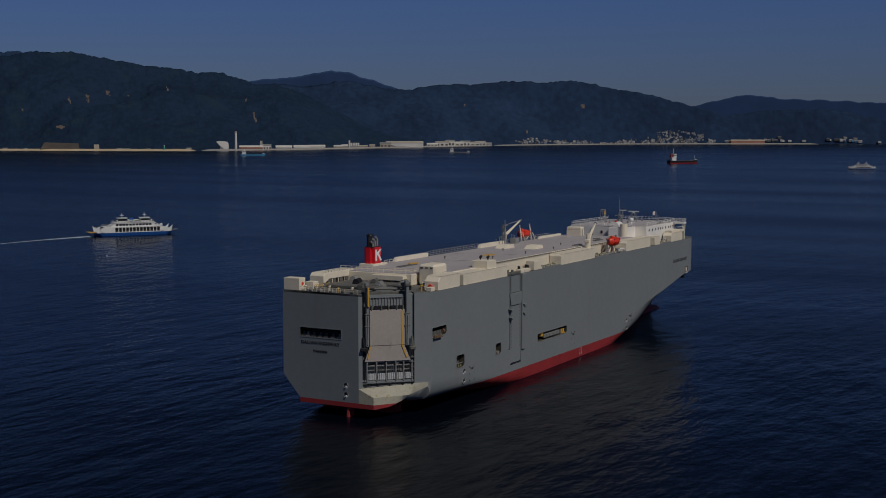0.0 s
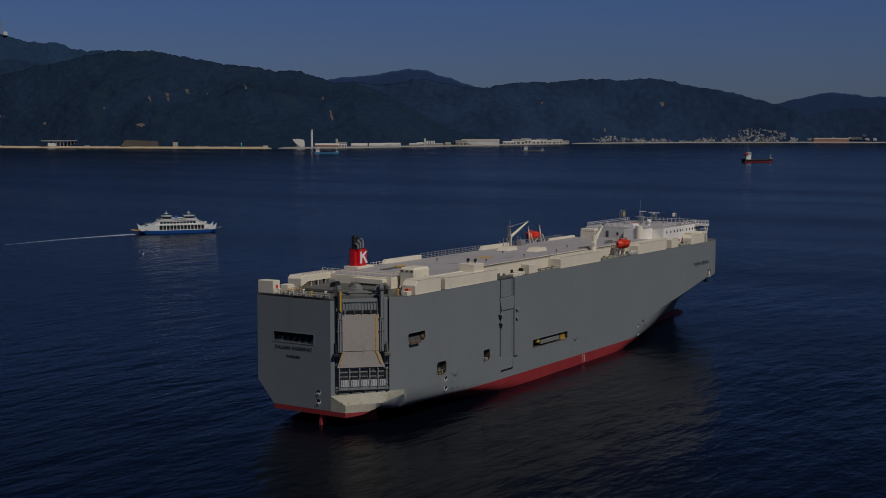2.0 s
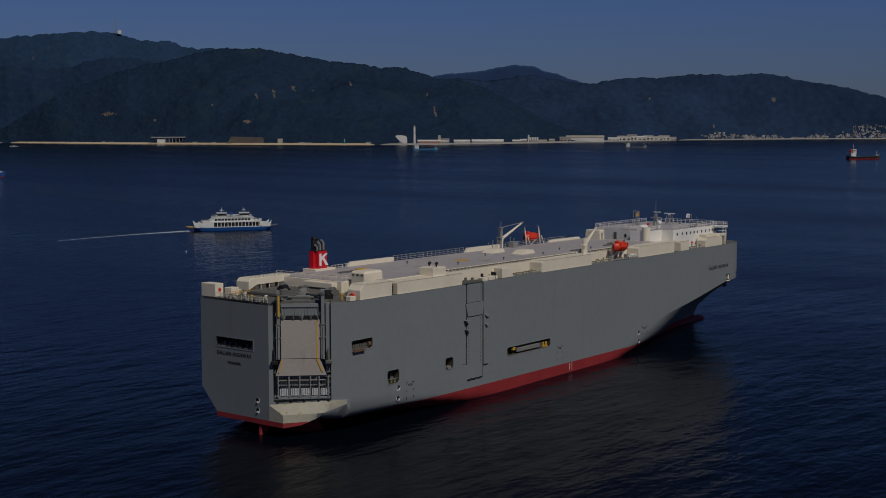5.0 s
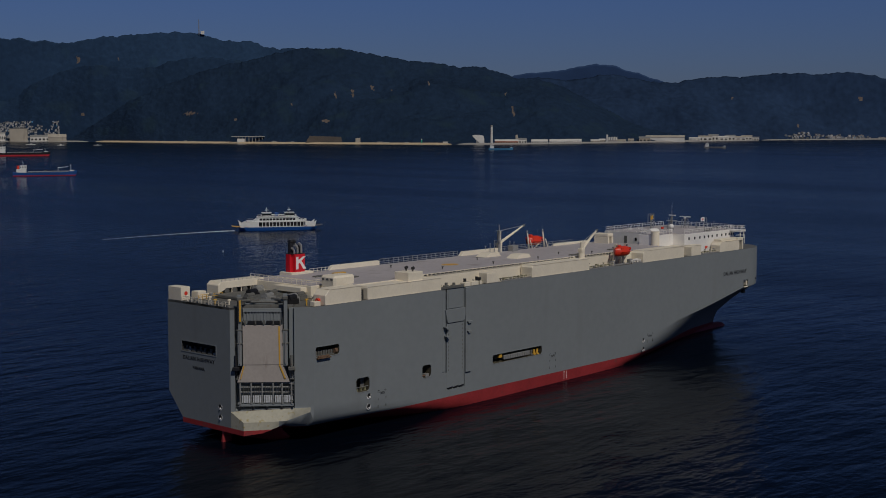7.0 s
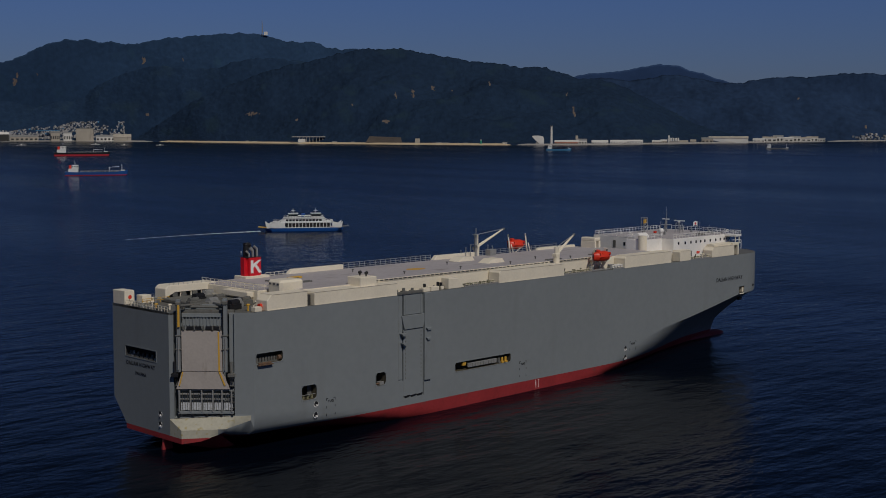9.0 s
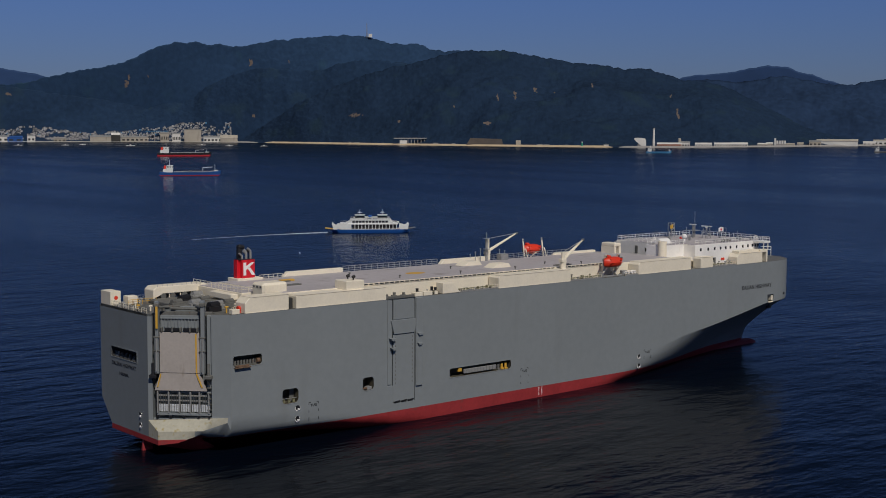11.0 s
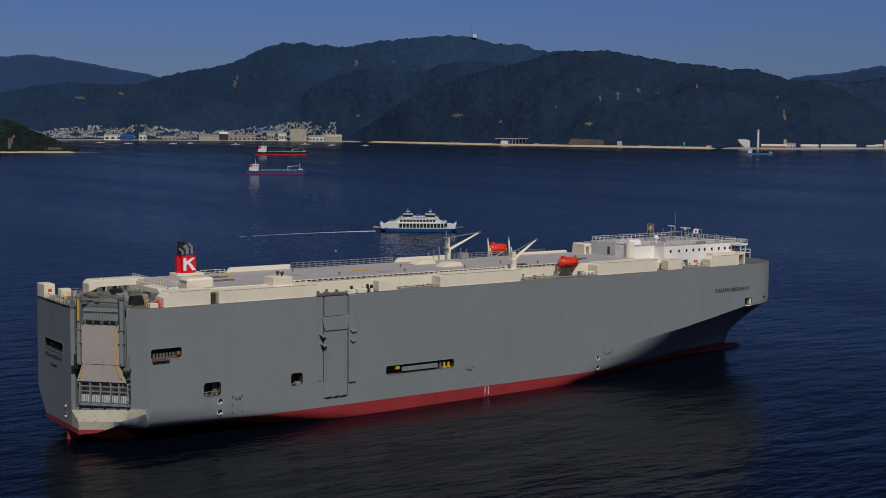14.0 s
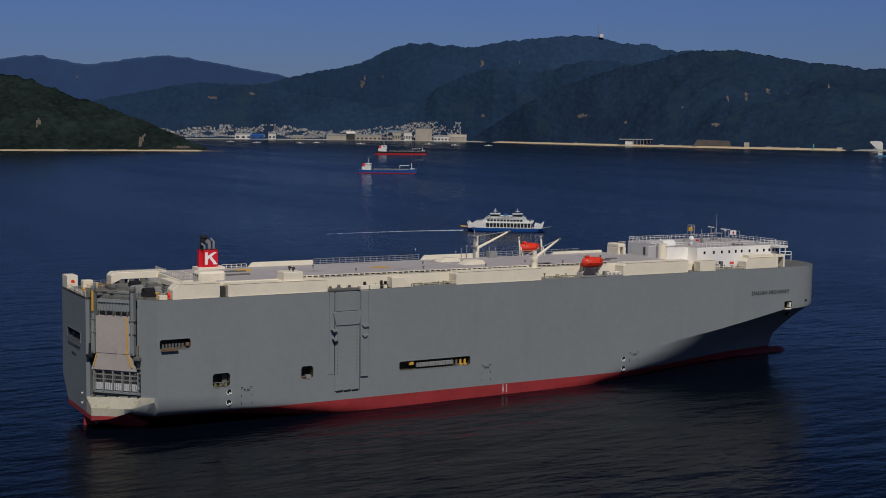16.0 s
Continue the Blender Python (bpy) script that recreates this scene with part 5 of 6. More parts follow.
staff = part("flag_staff", bars([((174.6, -9.6, 33.1), (174.6, -9.6, 37.2)), ((175.8, -9.6, 33.1), (175.8, -9.6, 37.0)), ((174.6, -9.6, 36.9), (175.8, -9.6, 36.9)), ((174.6, -9.6, 35.0), (175.8, -9.6, 35.0))], 0.07), STEEL, ship)
flag = part("courtesy_flag", prism([(172.4, 35.9), (173.4, 36.1), (174.5, 35.9), (174.5, 37.1), (173.4, 37.3), (172.4, 37.0)], 1, -9.66, -9.6), WHITE, staff, "white flag with a red disc")
bm = bmesh.new()
bmesh.ops.create_circle(bm, segments=18, radius=0.34, cap_ends=True, matrix=pose(173.5, -9.68, 36.55, 90))
part("flag_disc", bm, FUNNEL_RED, flag)
part("name_board", box(170.8, 175.2, -11.9, -11.75, 33.35, 33.95), MACHINE, house)
for x, y, h in ((168.0, 4.0, 1.6), (170.0, 6.0, 2.2), (166.0, 8.0, 1.2), (183.0, -2.0, 2.0), (184.6, -7.0, 2.4), (182.4, -9.6, 2.0), (186.0, -10.6, 1.6), (171.6, 1.0, 3.6), (169.4, -2.0, 3.0), (186.0, 4.0, 1.8), (164.0, 9.4, 1.0), (160.4, 3.0, 1.4)):
    part("aerial", add_bar(add_box(bmesh.new(), x - 0.3, x + 0.3, y - 0.3, y + 0.3, 33.1, 33.1 + h * 0.35, 0.05), (x, y, 33.1), (x, y, 33.1 + h), 0.07, 6), STEEL if h > 1.5 else WHITE, ship)
part("red_gear", box(171.8, 172.5, 3.0, 3.7, 33.15, 33.75), BOAT_ORANGE, ship)
# forecastle bulwark
part("bow_ring", box(193.6, 195.4, -6.0, -4.4, TOP, TOP + 0.9), CREAM, ship)

# pipes, hydrants and small gear along the starboard edge of the deck
random.seed(31)
for x0, x1 in ((58.4, 65.8), (71.8, 82.6), (107.2, 118.2), (125.9, 131.2), (162.2, 172.0)):
    part("deck_pipe", add_bar(bmesh.new(), (x0, -14.9, TOP + 0.55), (x1, -14.9, TOP + 0.55), 0.14, 8), OLIVE, ship, "olive-painted deck pipe")
    x = x0 + 0.4
    while x < x1 - 0.6:
        w, t = random.uniform(0.35, 0.9), random.uniform(0.35, 1.25)
        y = random.uniform(-15.4, -14.2)
        mat = random.choice((OLIVE, OLIVE, MACHINE, CREAM, STEEL))
        if random.random() < 0.5:
            part("deck_vent", add_bar(add_bar(bmesh.new(), (x, y, TOP), (x, y, TOP + t), w * 0.22, 8), (x, y, TOP + t), (x, y, TOP + t + 0.2), w * 0.4, 10), mat, ship)
        else:
            part("deck_box", box(x, x + w, y - 0.3, y + 0.3, TOP, TOP + t * 0.8, bevel=0.04), mat, ship)
        x += w + random.uniform(0.25, 0.8)

# ---------------------------------------------------------------- the far shore
def shore_at(az):
    return float(np.mean([np.interp(az + k, [a for a, _ in SHORE], [d for _, d in SHORE]) for k in (-3, -2, -1, 0, 1, 2, 3)]))


def ribbon(name, a0, a1, dist, out, back, height, mat, label, category, wobble=5.0, seed=0.0):
    """A strip of beach or quay along the water's edge."""
    bm = bmesh.new()
    rows, n = [], max(8, int((a1 - a0) * 14))
    for i in range(n + 1):
        az = a0 + (a1 - a0) * i / n
        d = dist(az) + wobble * noise.fractal((az * 2.2, seed, 0.5), 1.0, 2.0, 4)
        taper = min(1.0, i / 6, (n - i) / 6) ** 0.6
        rows.append([bm.verts.new(polar(az, d + o, z)) for o, z in ((-out * taper, -0.5), (-out * taper + 3, 0.9 * taper), (back * 0.5, height * taper), (back, height * 1.15 * taper), (back + 4, -0.5))])
    for a, b in zip(rows, rows[1:]):
        for j in range(4):
            bm.faces.new((a[j], a[j + 1], b[j + 1], b[j]))
    return tagged(part(name, bm, mat), label, category, kind="structure")


ribbon("beach", 41.6, 57.0, shore_at, 14, 22, 4.2, SAND, "long narrow sandy beach below the mountain", "beach", seed=1.0)
ribbon("quay", 28.4, 41.4, shore_at, 12, 26, 3.4, CONCRETE, "concrete quay along the works", "quay", 2.0, 2.0)
ribbon("quay", 57.2, 71.0, shore_at, 34, 20, 3.0, CONCRETE, "concrete harbour front of the town", "quay", 3.0, 3.0)
ribbon("quay", 14.0, 28.2, shore_at, 20, 30, 2.6, CONCRETE, "low concrete waterfront", "quay", 3.0, 4.0)
ribbon("island_beach", 68.6, 96.0, lambda az: float(np.interp(az, [68.9, 73, 96], [2815, 2825, 2800])), 8, 10, 2.4, SAND, "narrow sandy strand round the island", "beach", 4.0, 5.0)
reef = bmesh.new()
for k in range(26):
    p = polar(68.05 + 0.9 * k / 26, 2806 + 8 * noise.noise((k * 1.3, 0, 0)), 0.2)
    bmesh.ops.create_icosphere(reef, subdivisions=1, radius=1.0, matrix=Matrix.LocRotScale(p, None, (3 + 2 * noise.random(), 3, 1.0 + 1.4 * noise.random() * (k / 26))))
tagged(part("reef", reef, ROCK), "brown rocks running out from the island's point", "rocks", kind="stuff")


def facing(az, d, z=0.0):
    """A pose on the shore whose x runs along it (to the right as seen from the sea) and whose y runs inland."""
    p = polar(az, d, z)
    return pose(p.x, p.y, p.z, 0, 0, az - 90)


def shed(az, w, h, depth=30, d=None, z=0.0, mat=None, roof=None, name="warehouse", label="", category="building", windows=0, pitch=0.18, group=""):
    """A harbour building: walls, low gabled roof, a row of doors or windows."""
    d = shore_at(az) + (26 if az < 57 else -26) if d is None else d
    b = thing(name, label, category, m=facing(az, d, z), group=group)
    part("wall", box(-w / 2, w / 2, 0, depth, 0, h, bevel=0.2), mat or CONCRETE, b)
    part("roof", prism([(-0.8, h), (depth + 0.8, h), (depth / 2, h + depth * pitch)], 0, -w / 2 - 0.6, w / 2 + 0.6), roof or STEEL, b)
    if windows:
        mesh = finish(box(-0.28 * w / windows, 0.28 * w / windows, -0.25, 0.1, h * 0.25, h * 0.62, bevel=0))
        mesh.materials.append(DARK)
        for k in range(windows):
            ob = new("window", mesh)
            ob.parent, ob.location = b, (-w / 2 + w * (k + 0.5) / windows, 0, 0)
    return b


PALE = material("pale_plaster", (0.66, 0.64, 0.60), 0.7, vary=0.08, scale=0.05, fine=0.4)
BRICK = material("brick_red_wall", (0.42, 0.20, 0.14), 0.8, vary=0.12, scale=0.05)
GREY_BLOCK = material("weathered_concrete", (0.40, 0.36, 0.30), 0.85, vary=0.12, scale=0.04, fine=0.3, stain=(0.30, 0.27, 0.23), stain_at=0.58, streak=0.8)

# incinerator works with its chimney and quarter-round hall
hall = thing("works_hall", "white quarter-round hall of the works on the shore", "building", m=facing(40.45, shore_at(40.4) + 34))
part("wall", prism([(-17, 24), (-11, 26), (2, 26), (14, 24), (17, 18), (17, 0), (6, 0), (2, 6), (-8, 14)], 1, 0, 26, bevel=0.4), PALE, hall)
part("foot_wall", box(-6, 17, 2, 24, 0, 9), CONCRETE, hall)
chimney = thing("chimney", "tall white factory chimney beside the works hall", "chimney", m=facing(39.86, shore_at(39.9) + 44))
part("shaft", add_bar(bmesh.new(), (0, 0, 0), (0, 0, 53), 3.6, 14, 2.8), PALE, chimney)
part("collar", add_bar(bmesh.new(), (0, 0, 50), (0, 0, 53.6), 3.2, 14), CONCRETE, chimney)
shed(39.2, 66, 9, 24, mat=BRICK, roof=PALE, windows=9, name="works_building", label="low works building with brick-red ground floor")
shed(38.55, 30, 13, 22, mat=PALE, windows=4, name="works_building", label="cream works block with a small tower")
tower = thing("stair_tower", "square beige stair tower on the works block", "tower", m=facing(38.75, shore_at(38.7) + 36))
part("shaft", box(-3.5, 3.5, 0, 7, 0, 26), GREY_BLOCK, tower)
for k, az in enumerate((37.75, 36.95, 36.25)):
    shed(az, 46, 8.0, 26, mat=PALE, roof=PALE, windows=6, label="long low cream warehouse on the quay", group="quay warehouses")
shed(33.15, 34, 13, 24, mat=GREY_BLOCK, windows=3, label="grey-beige warehouse with a gabled roof")
shed(31.72 + 0.55, 118, 14, 34, mat=PALE, roof=GREY_BLOCK, windows=0, label="very long white warehouse on the quay")
silos = thing("storage_tanks", "row of white storage tanks on legs", "tank", m=facing(34.55, shore_at(34.5) + 40))
for k in range(4):
    part("tank", add_bar(bmesh.new(), (k * 7 - 10, 0, 8), (k * 7 - 10, 0, 17), 3.0, 12), PALE, silos)
part("stand", box(-14, 14, -3, 3, 0, 8), CONCRETE, silos)
part("tower", box(-18, -13, -3, 3, 0, 24), PALE, silos)
random.seed(5)
for az, w, h in ((35.3, 22, 7), (35.0, 16, 9), (34.2, 26, 6), (33.75, 14, 8), (31.0, 30, 9), (30.55, 36, 14), (30.2, 26, 18), (29.85, 34, 12), (29.5, 28, 15), (29.15, 40, 11), (28.8, 30, 13), (28.45, 22, 8)):
    shed(az, w * 1.2, h, 20, mat=random.choice((PALE, PALE, GREY_BLOCK)), roof=random.choice((STEEL, PALE, GREY_BLOCK)), windows=3, name="works_building", label="small pale harbour building", group="quay buildings")
shed(17.0, 120, 12, 24, mat=BRICK, roof=GREY_BLOCK, label="long brown shed across the bay")

# harbour front of the town
shed(61.25, 30, 30, 24, mat=GREY_BLOCK, windows=5, name="silo_block", label="pale grey concrete silo block")
shed(60.75, 28, 28, 24, mat=PALE, windows=5, name="silo_block", label="cream concrete silo block")
shed(60.05, 58, 44, 30, mat=GREY_BLOCK, name="silo_block", label="tall beige concrete silo block", pitch=0.02, windows=0)
shed(59.2, 62, 17, 30, mat=PALE, label="long pale warehouse on the harbour front", windows=5)
shed(58.5, 58, 15, 34, mat=GREY_BLOCK, roof=GREY_BLOCK, label="beige gabled warehouse on the harbour front", pitch=0.3)
shed(63.9, 76, 17, 30, mat=GREY_BLOCK, label="long beige quay shed with low roof", windows=0)
shed(63.3, 30, 24, 26, mat=DARK, roof=PALE, label="boat shed with pale gable, walls coloured dark as a shaded open front", pitch=0.3)
shed(62.5, 92, 16, 30, mat=GREY_BLOCK, label="long beige quay shed with low roof", windows=6)
shed(66.75, 26, 20, 26, mat=PALE, label="white quay building with dark doors", windows=2)
shed(68.0, 60, 18, 26, mat=PALE, roof=STEEL, label="pale boatyard hall with open doors", windows=3)
shed(67.4, 50, 16, 26, mat=SHIP_BLUE, roof=SHIP_BLUE, label="blue boatyard hall beside the quay", windows=2)
shed(65.6, 40, 12, 26, mat=GREY_BLOCK, label="small grey quay shed with doors", windows=3)
bridge = thing("viaduct", "pale green road viaduct above the quay sheds", "bridge", m=facing(61.6, shore_at(61) + 10, 0))
part("deck", box(-36, 44, 0, 9, 36, 37.6, bevel=0.3), LIGHT_BLUE, bridge)
for x in range(-30, 45, 24):
    part("pier", box(x - 1.2, x + 1.2, 2, 7, 0, 36), CONCRETE, bridge)


def town(name, key, a0, a1, u0, u1, count, label, seed, size=1.0):
    """Hundreds of small houses on the slope, too far off to tell apart."""
    random.seed(seed)
    verts, faces, tints = [], [], []
    for _ in range(count):
        az = random.uniform(a0, a1)
        u = u0 + (u1 - u0) * random.random() ** 1.6
        if noise.noise((az * 1.5, u * 14, seed)) < -0.12:
            continue
        c = ground(key, az, u)
        if c.z > 66:
            continue
        w, d, h = random.uniform(8, 17) * size, random.uniform(8, 12) * size, random.uniform(2.6, 5.2) * size
        r = radians(az - 90 + random.uniform(-35, 35))
        k = len(verts)
        for x, y, z in ((-w, -d, -3), (w, -d, -3), (w, d, -3), (-w, d, -3), (-w, -d, h), (w, -d, h), (w, d, h), (-w, d, h), (-w, 0, h * 1.55), (w, 0, h * 1.55)):
            x, y = x / 2, y / 2
            verts.append((c.x + x * math.cos(r) - y * math.sin(r), c.y + x * math.sin(r) + y * math.cos(r), c.z + z + 2))
        for f, t in (((0, 1, 5, 4), 0), ((1, 2, 6, 5), 0), ((2, 3, 7, 6), 0), ((3, 0, 4, 7), 0), ((4, 5, 9, 8), 1), ((6, 7, 8, 9), 1), ((4, 8, 7), 0), ((5, 6, 9), 0)):
            faces.append([k + n for n in f])
            tints.append((0 if random.random() < 0.97 else 2) if t == 0 else 1)
    mesh = bpy.data.meshes.new(name)
    mesh.from_pydata(verts, [], faces)
    for m in (HOUSE_WALL, HOUSE_ROOF, LIGHT_BLUE):
        mesh.materials.append(m)
    mesh.polygons.foreach_set("material_index", tints)
    return tagged(new(name, mesh), label, "town", kind="stuff")


def island_tint(name, a, b, rough=0.8):
    """A colour that changes from house to house."""
    mat = bpy.data.materials.new(name)
    mat.use_nodes = True
    nt, ln = mat.node_tree.nodes, mat.node_tree.links
    info, mix = nt.new("ShaderNodeNewGeometry"), nt.new("ShaderNodeMix")
    mix.data_type = "RGBA"
    mix.inputs[6].default_value, mix.inputs[7].default_value = (*a, 1), (*b, 1)
    ln.new(info.outputs["Random Per Island"], mix.inputs[0]), ln.new(mix.outputs[2], nt["Principled BSDF"].inputs["Base Color"])
    nt["Principled BSDF"].inputs["Roughness"].default_value = rough
    return mat


HOUSE_WALL = island_tint("house_walls", (0.05, 0.055, 0.06), (0.46, 0.46, 0.47))
HOUSE_ROOF = island_tint("house_roofs", (0.09, 0.09, 0.10), (0.34, 0.31, 0.30))
town("hillside_town", "town_hill19.0", 62.0, 71.8, 0.05, 0.27, 2000, "white houses of a hillside town above the harbour", 3, 0.4)
town("hillside_town", "spur_mountain17.0", 58.4, 63.6, 0.05, 0.36, 1200, "white houses climbing the valley behind the silos", 4, 0.36)
town("coast_town", "middle_mountain7.0", 18.4, 27.2, 0.03, 0.12, 420, "pale houses of a coastal town below dark hills", 6, 0.45)
town("coast_town", "middle_mountain7.0", 18.9, 20.9, 0.10, 0.30, 220, "pale houses on a terraced hillside", 7, 0.3)
town("waterfront_houses", "low_hill4.0", 10.0, 18.0, 0.02, 0.12, 60, "scattered pale houses along the low headland", 8, 0.9)

# structures along the beach
pavilion = thing("beach_pavilion", "open concrete pavilion with a flat roof on pillars", "pavilion", m=facing(50.5, shore_at(50.5) + 26))
part("roof", box(-52, 48, 0, 16, 19, 21.5, bevel=0.2), CONCRETE, pavilion)
for k in range(8):
    part("pillar", box(-30 + k * 10, -28 + k * 10, 4, 7, 0, 19), CONCRETE, pavilion)
part("base", box(-34, 40, 0, 18, 0, 4), CONCRETE, pavilion)
part("kiosk", box(-34, -12, 3, 12, 4, 14), PALE, pavilion)
quarry = thing("retaining_wall", "brown terraced retaining wall behind the beach", "wall", m=facing(47.2, shore_at(47.2) + 34))
part("wall", prism([(-58, 0), (52, 0), (48, 20), (-44, 23)], 1, 0, 14), material("brown_wall", (0.10, 0.085, 0.075), 0.9, vary=0.25, scale=0.05, fine=0.4), quarry)
hut = thing("beach_tower", "small square grey tower above the beach", "tower", m=facing(45.75, shore_at(45.7) + 30))
part("shaft", box(-7, 7, 0, 10, 0, 17, bevel=0.3), GREY_BLOCK, hut)
light = thing("harbour_light", "small green light tower on the beach", "lighthouse", m=facing(42.95, shore_at(42.9) + 8))
part("shaft", add_bar(bmesh.new(), (0, 0, 0), (0, 0, 13), 2.6, 10, 1.8), material("beacon_green", (0.03, 0.32, 0.20), 0.5, vary=0.05), light)
part("lamp_house", add_bar(bmesh.new(), (0, 0, 13), (0, 0, 16), 1.8, 10, 0.6), PALE, light)
random.seed(9)
for az in (56.0, 55.2, 53.2, 52.9, 49.4, 48.6, 44.8, 44.5, 43.6, 41.9):
    shed(az, random.uniform(8, 18), random.uniform(4, 7), 9, d=shore_at(az) + 24, mat=PALE, windows=2, name="beach_house", label="small pale house behind the beach", group="beach houses")
station = thing("relay_station", "white hut with a tall lattice aerial on the summit", "radio mast", m=facing(52.37, 4748, 375))
part("hut", box(-5, 8, -4, 4, 0, 12, bevel=0.3), PALE, station)
part("aerial", bars([((-12, 0, 0), (-11, 0, 52)), ((-9, 0, 0), (-11, 0, 52)), ((-12.2, 0, 18), (-9.2, 0, 18)), ((-11.8, 0, 32), (-10, 0, 32))], 0.8, 5), STEEL, station)

# ---------------------------------------------------------------- other vessels


def loft_hull(length, beam, depth, draft_show, mats, sheer=1.0, flat_stern=0.85, split=0.9, double=False):
    """A small ship's hull: two colours, raised bow."""
    bm = bmesh.new()
    rings, n = [], 16
    for i in range(n + 1):
        u = i / n
        w = beam / 2 * ((1 - max(0, (u - 0.72) / 0.28) ** 2.2) * (flat_stern + (1 - flat_stern) * min(1, u / 0.12)))
        if double:
            w = beam / 2 * (1 - abs(2 * u - 1) ** 6 * 0.55)
        top = depth + sheer * max(0, (u - 0.75) / 0.25) ** 1.5 + 0.4 * sheer * max(0, (0.15 - u) / 0.15)
        x = (u - 0.5) * length
        rings.append([bm.verts.new((x - (1 - k) * (0.04 * length if u > 0.95 else 0), s * w * (0.82 + 0.18 * k), z)) for s in (-1, 1) for k, z in ((0, -1.0), (0.5, split), (1, top))])
    for a, b in zip(rings, rings[1:]):
        for o in (0, 3):
            for k in (0, 1):
                f = bm.faces.new((a[o + k], b[o + k], b[o + k + 1], a[o + k + 1]))
                f.material_index = 1 - k
        f = bm.faces.new((a[2], b[2], b[5], a[5]))
        f.material_index = 2
    for r in (rings[0], rings[-1]):
        f = bm.faces.new((r[0], r[1], r[4], r[3]))
        f.material_index = 1
        bm.faces.new((r[1], r[2], r[5], r[4]))
    return bm


def coaster(m, length, beam, hull_mats, label, deck_gear=True, house_h=9.0, funnel_mat=None, depth=4.0, split=1.4, name="tanker"):
    """A small tanker or coaster with its house aft."""
    s = thing(name, label, "ship", m=m)
    part("hull", loft_hull(length, beam, depth, 1, None, 2.2, split=split), hull_mats, s)
    hx = -length * 0.36
    part("deckhouse", box(hx - length * 0.085, hx + length * 0.07, -beam * 0.4, beam * 0.4, depth, depth + house_h * 0.5, bevel=0.15), SHIP_WHITE, s)
    bridge = part("bridge", box(hx - length * 0.03, hx + length * 0.075, -beam * 0.42, beam * 0.42, depth + house_h * 0.5, depth + house_h, bevel=0.15), SHIP_WHITE, s)
    for k in range(5):
        y = -beam * 0.34 + beam * 0.68 * k / 4
        part("window", box(hx + length * 0.0745, hx + length * 0.0765, y - 0.5, y + 0.5, depth + house_h * 0.72, depth + house_h * 0.88, bevel=0), WINDOW, bridge)
    for k in range(4):
        x = hx - length * 0.015 + length * 0.08 * k / 3
        part("window", box(x - 0.5, x + 0.5, -beam * 0.425, -beam * 0.42, depth + house_h * 0.72, depth + house_h * 0.88, bevel=0), WINDOW, bridge)
    part("funnel", box(hx - length * 0.075, hx - length * 0.04, -beam * 0.14, beam * 0.14, depth + house_h * 0.5, depth + house_h * 0.98, bevel=0.2), funnel_mat or BOAT_ORANGE, s)
    part("mast", add_bar(bmesh.new(), (hx + length * 0.02, 0, depth + house_h), (hx + length * 0.02, 0, depth + house_h * 1.75), 0.3, 6, 0.15), SHIP_WHITE, s)
    part("foremast", add_bar(bmesh.new(), (length * 0.40, 0, depth + 1), (length * 0.40, 0, depth + 9.5), 0.32, 6, 0.2), SHIP_WHITE, s)
    part("bow_bulwark", box(length * 0.38, length * 0.45, -beam * 0.22, beam * 0.22, depth + 1.2, depth + 2.4), SHIP_WHITE, s)
    if deck_gear:
        part("pipe_trunk", box(-length * 0.24, length * 0.33, -1.2, 1.2, depth + 0.9, depth + 1.5), STEEL, s)
        for k in range(7):
            x = -length * 0.22 + length * 0.54 * k / 6
            part("pipe_stand", box(x - 0.3, x + 0.3, -beam * 0.3, beam * 0.3, depth, depth + 1.6), STEEL, s)
        part("manifold", box(-1.5, 1.5, -beam * 0.42, beam * 0.42, depth + 1.0, depth + 2.2), MACHINE, s)
        part("derrick", bars([((length * 0.2, 0, depth), (length * 0.2, 0, depth + 6)), ((length * 0.2, 0, depth + 5.6), (length * 0.36, 0, depth + 6.4))], 0.3), SHIP_WHITE, s)
        part("side_rail", bars([((-length * 0.26, y, depth + 1.2), (length * 0.36, y, depth + 1.2)) for y in (-beam * 0.44, beam * 0.44)], 0.12), SHIP_WHITE, s)
    return s


HULL_BLACK = material("black_hull", (0.015, 0.016, 0.02), 0.5, vary=0.1)
BOTTOM_RED = material("bottom_red", (0.50, 0.03, 0.045), 0.55, vary=0.1)
coaster(pose(1160, 2060, 0, 0, 0, -32), 106, 16, [HULL_BLACK, BOTTOM_RED, MACHINE], "black-hulled tanker with red bottom and orange funnel", house_h=12, depth=6.2, split=2.8)
coaster(pose(690, 1203, 0, 0, 0, -32), 75, 12, [SHIP_BLUE, BOTTOM_RED, MACHINE], "blue-hulled tanker with white house and orange lifeboat", house_h=8.5, depth=4.2, split=1.0)
coaster(pose(1960, 588, 0, 0, 0, -38), 60, 13, [HULL_BLACK, BOTTOM_RED, MACHINE], "small black coaster with red bottom and white house", house_h=12, depth=4.8, split=1.2, deck_gear=False, name="coaster")
coaster(pose(2125, 1660, 0, 0, 0, -52), 56, 11, [LIGHT_BLUE, LIGHT_BLUE, LIGHT_BLUE], "light blue coaster with a white house near the works", house_h=8, depth=3.4, split=1.0, deck_gear=False, funnel_mat=SHIP_WHITE, name="coaster")
coaster(pose(2587, 1377, 0, 0, 0, -62), 52, 10, [STEEL, MACHINE, MACHINE], "small grey coaster near the far quay", house_h=8.5, depth=2.6, split=1.0, deck_gear=False, funnel_mat=SHIP_WHITE, name="coaster")


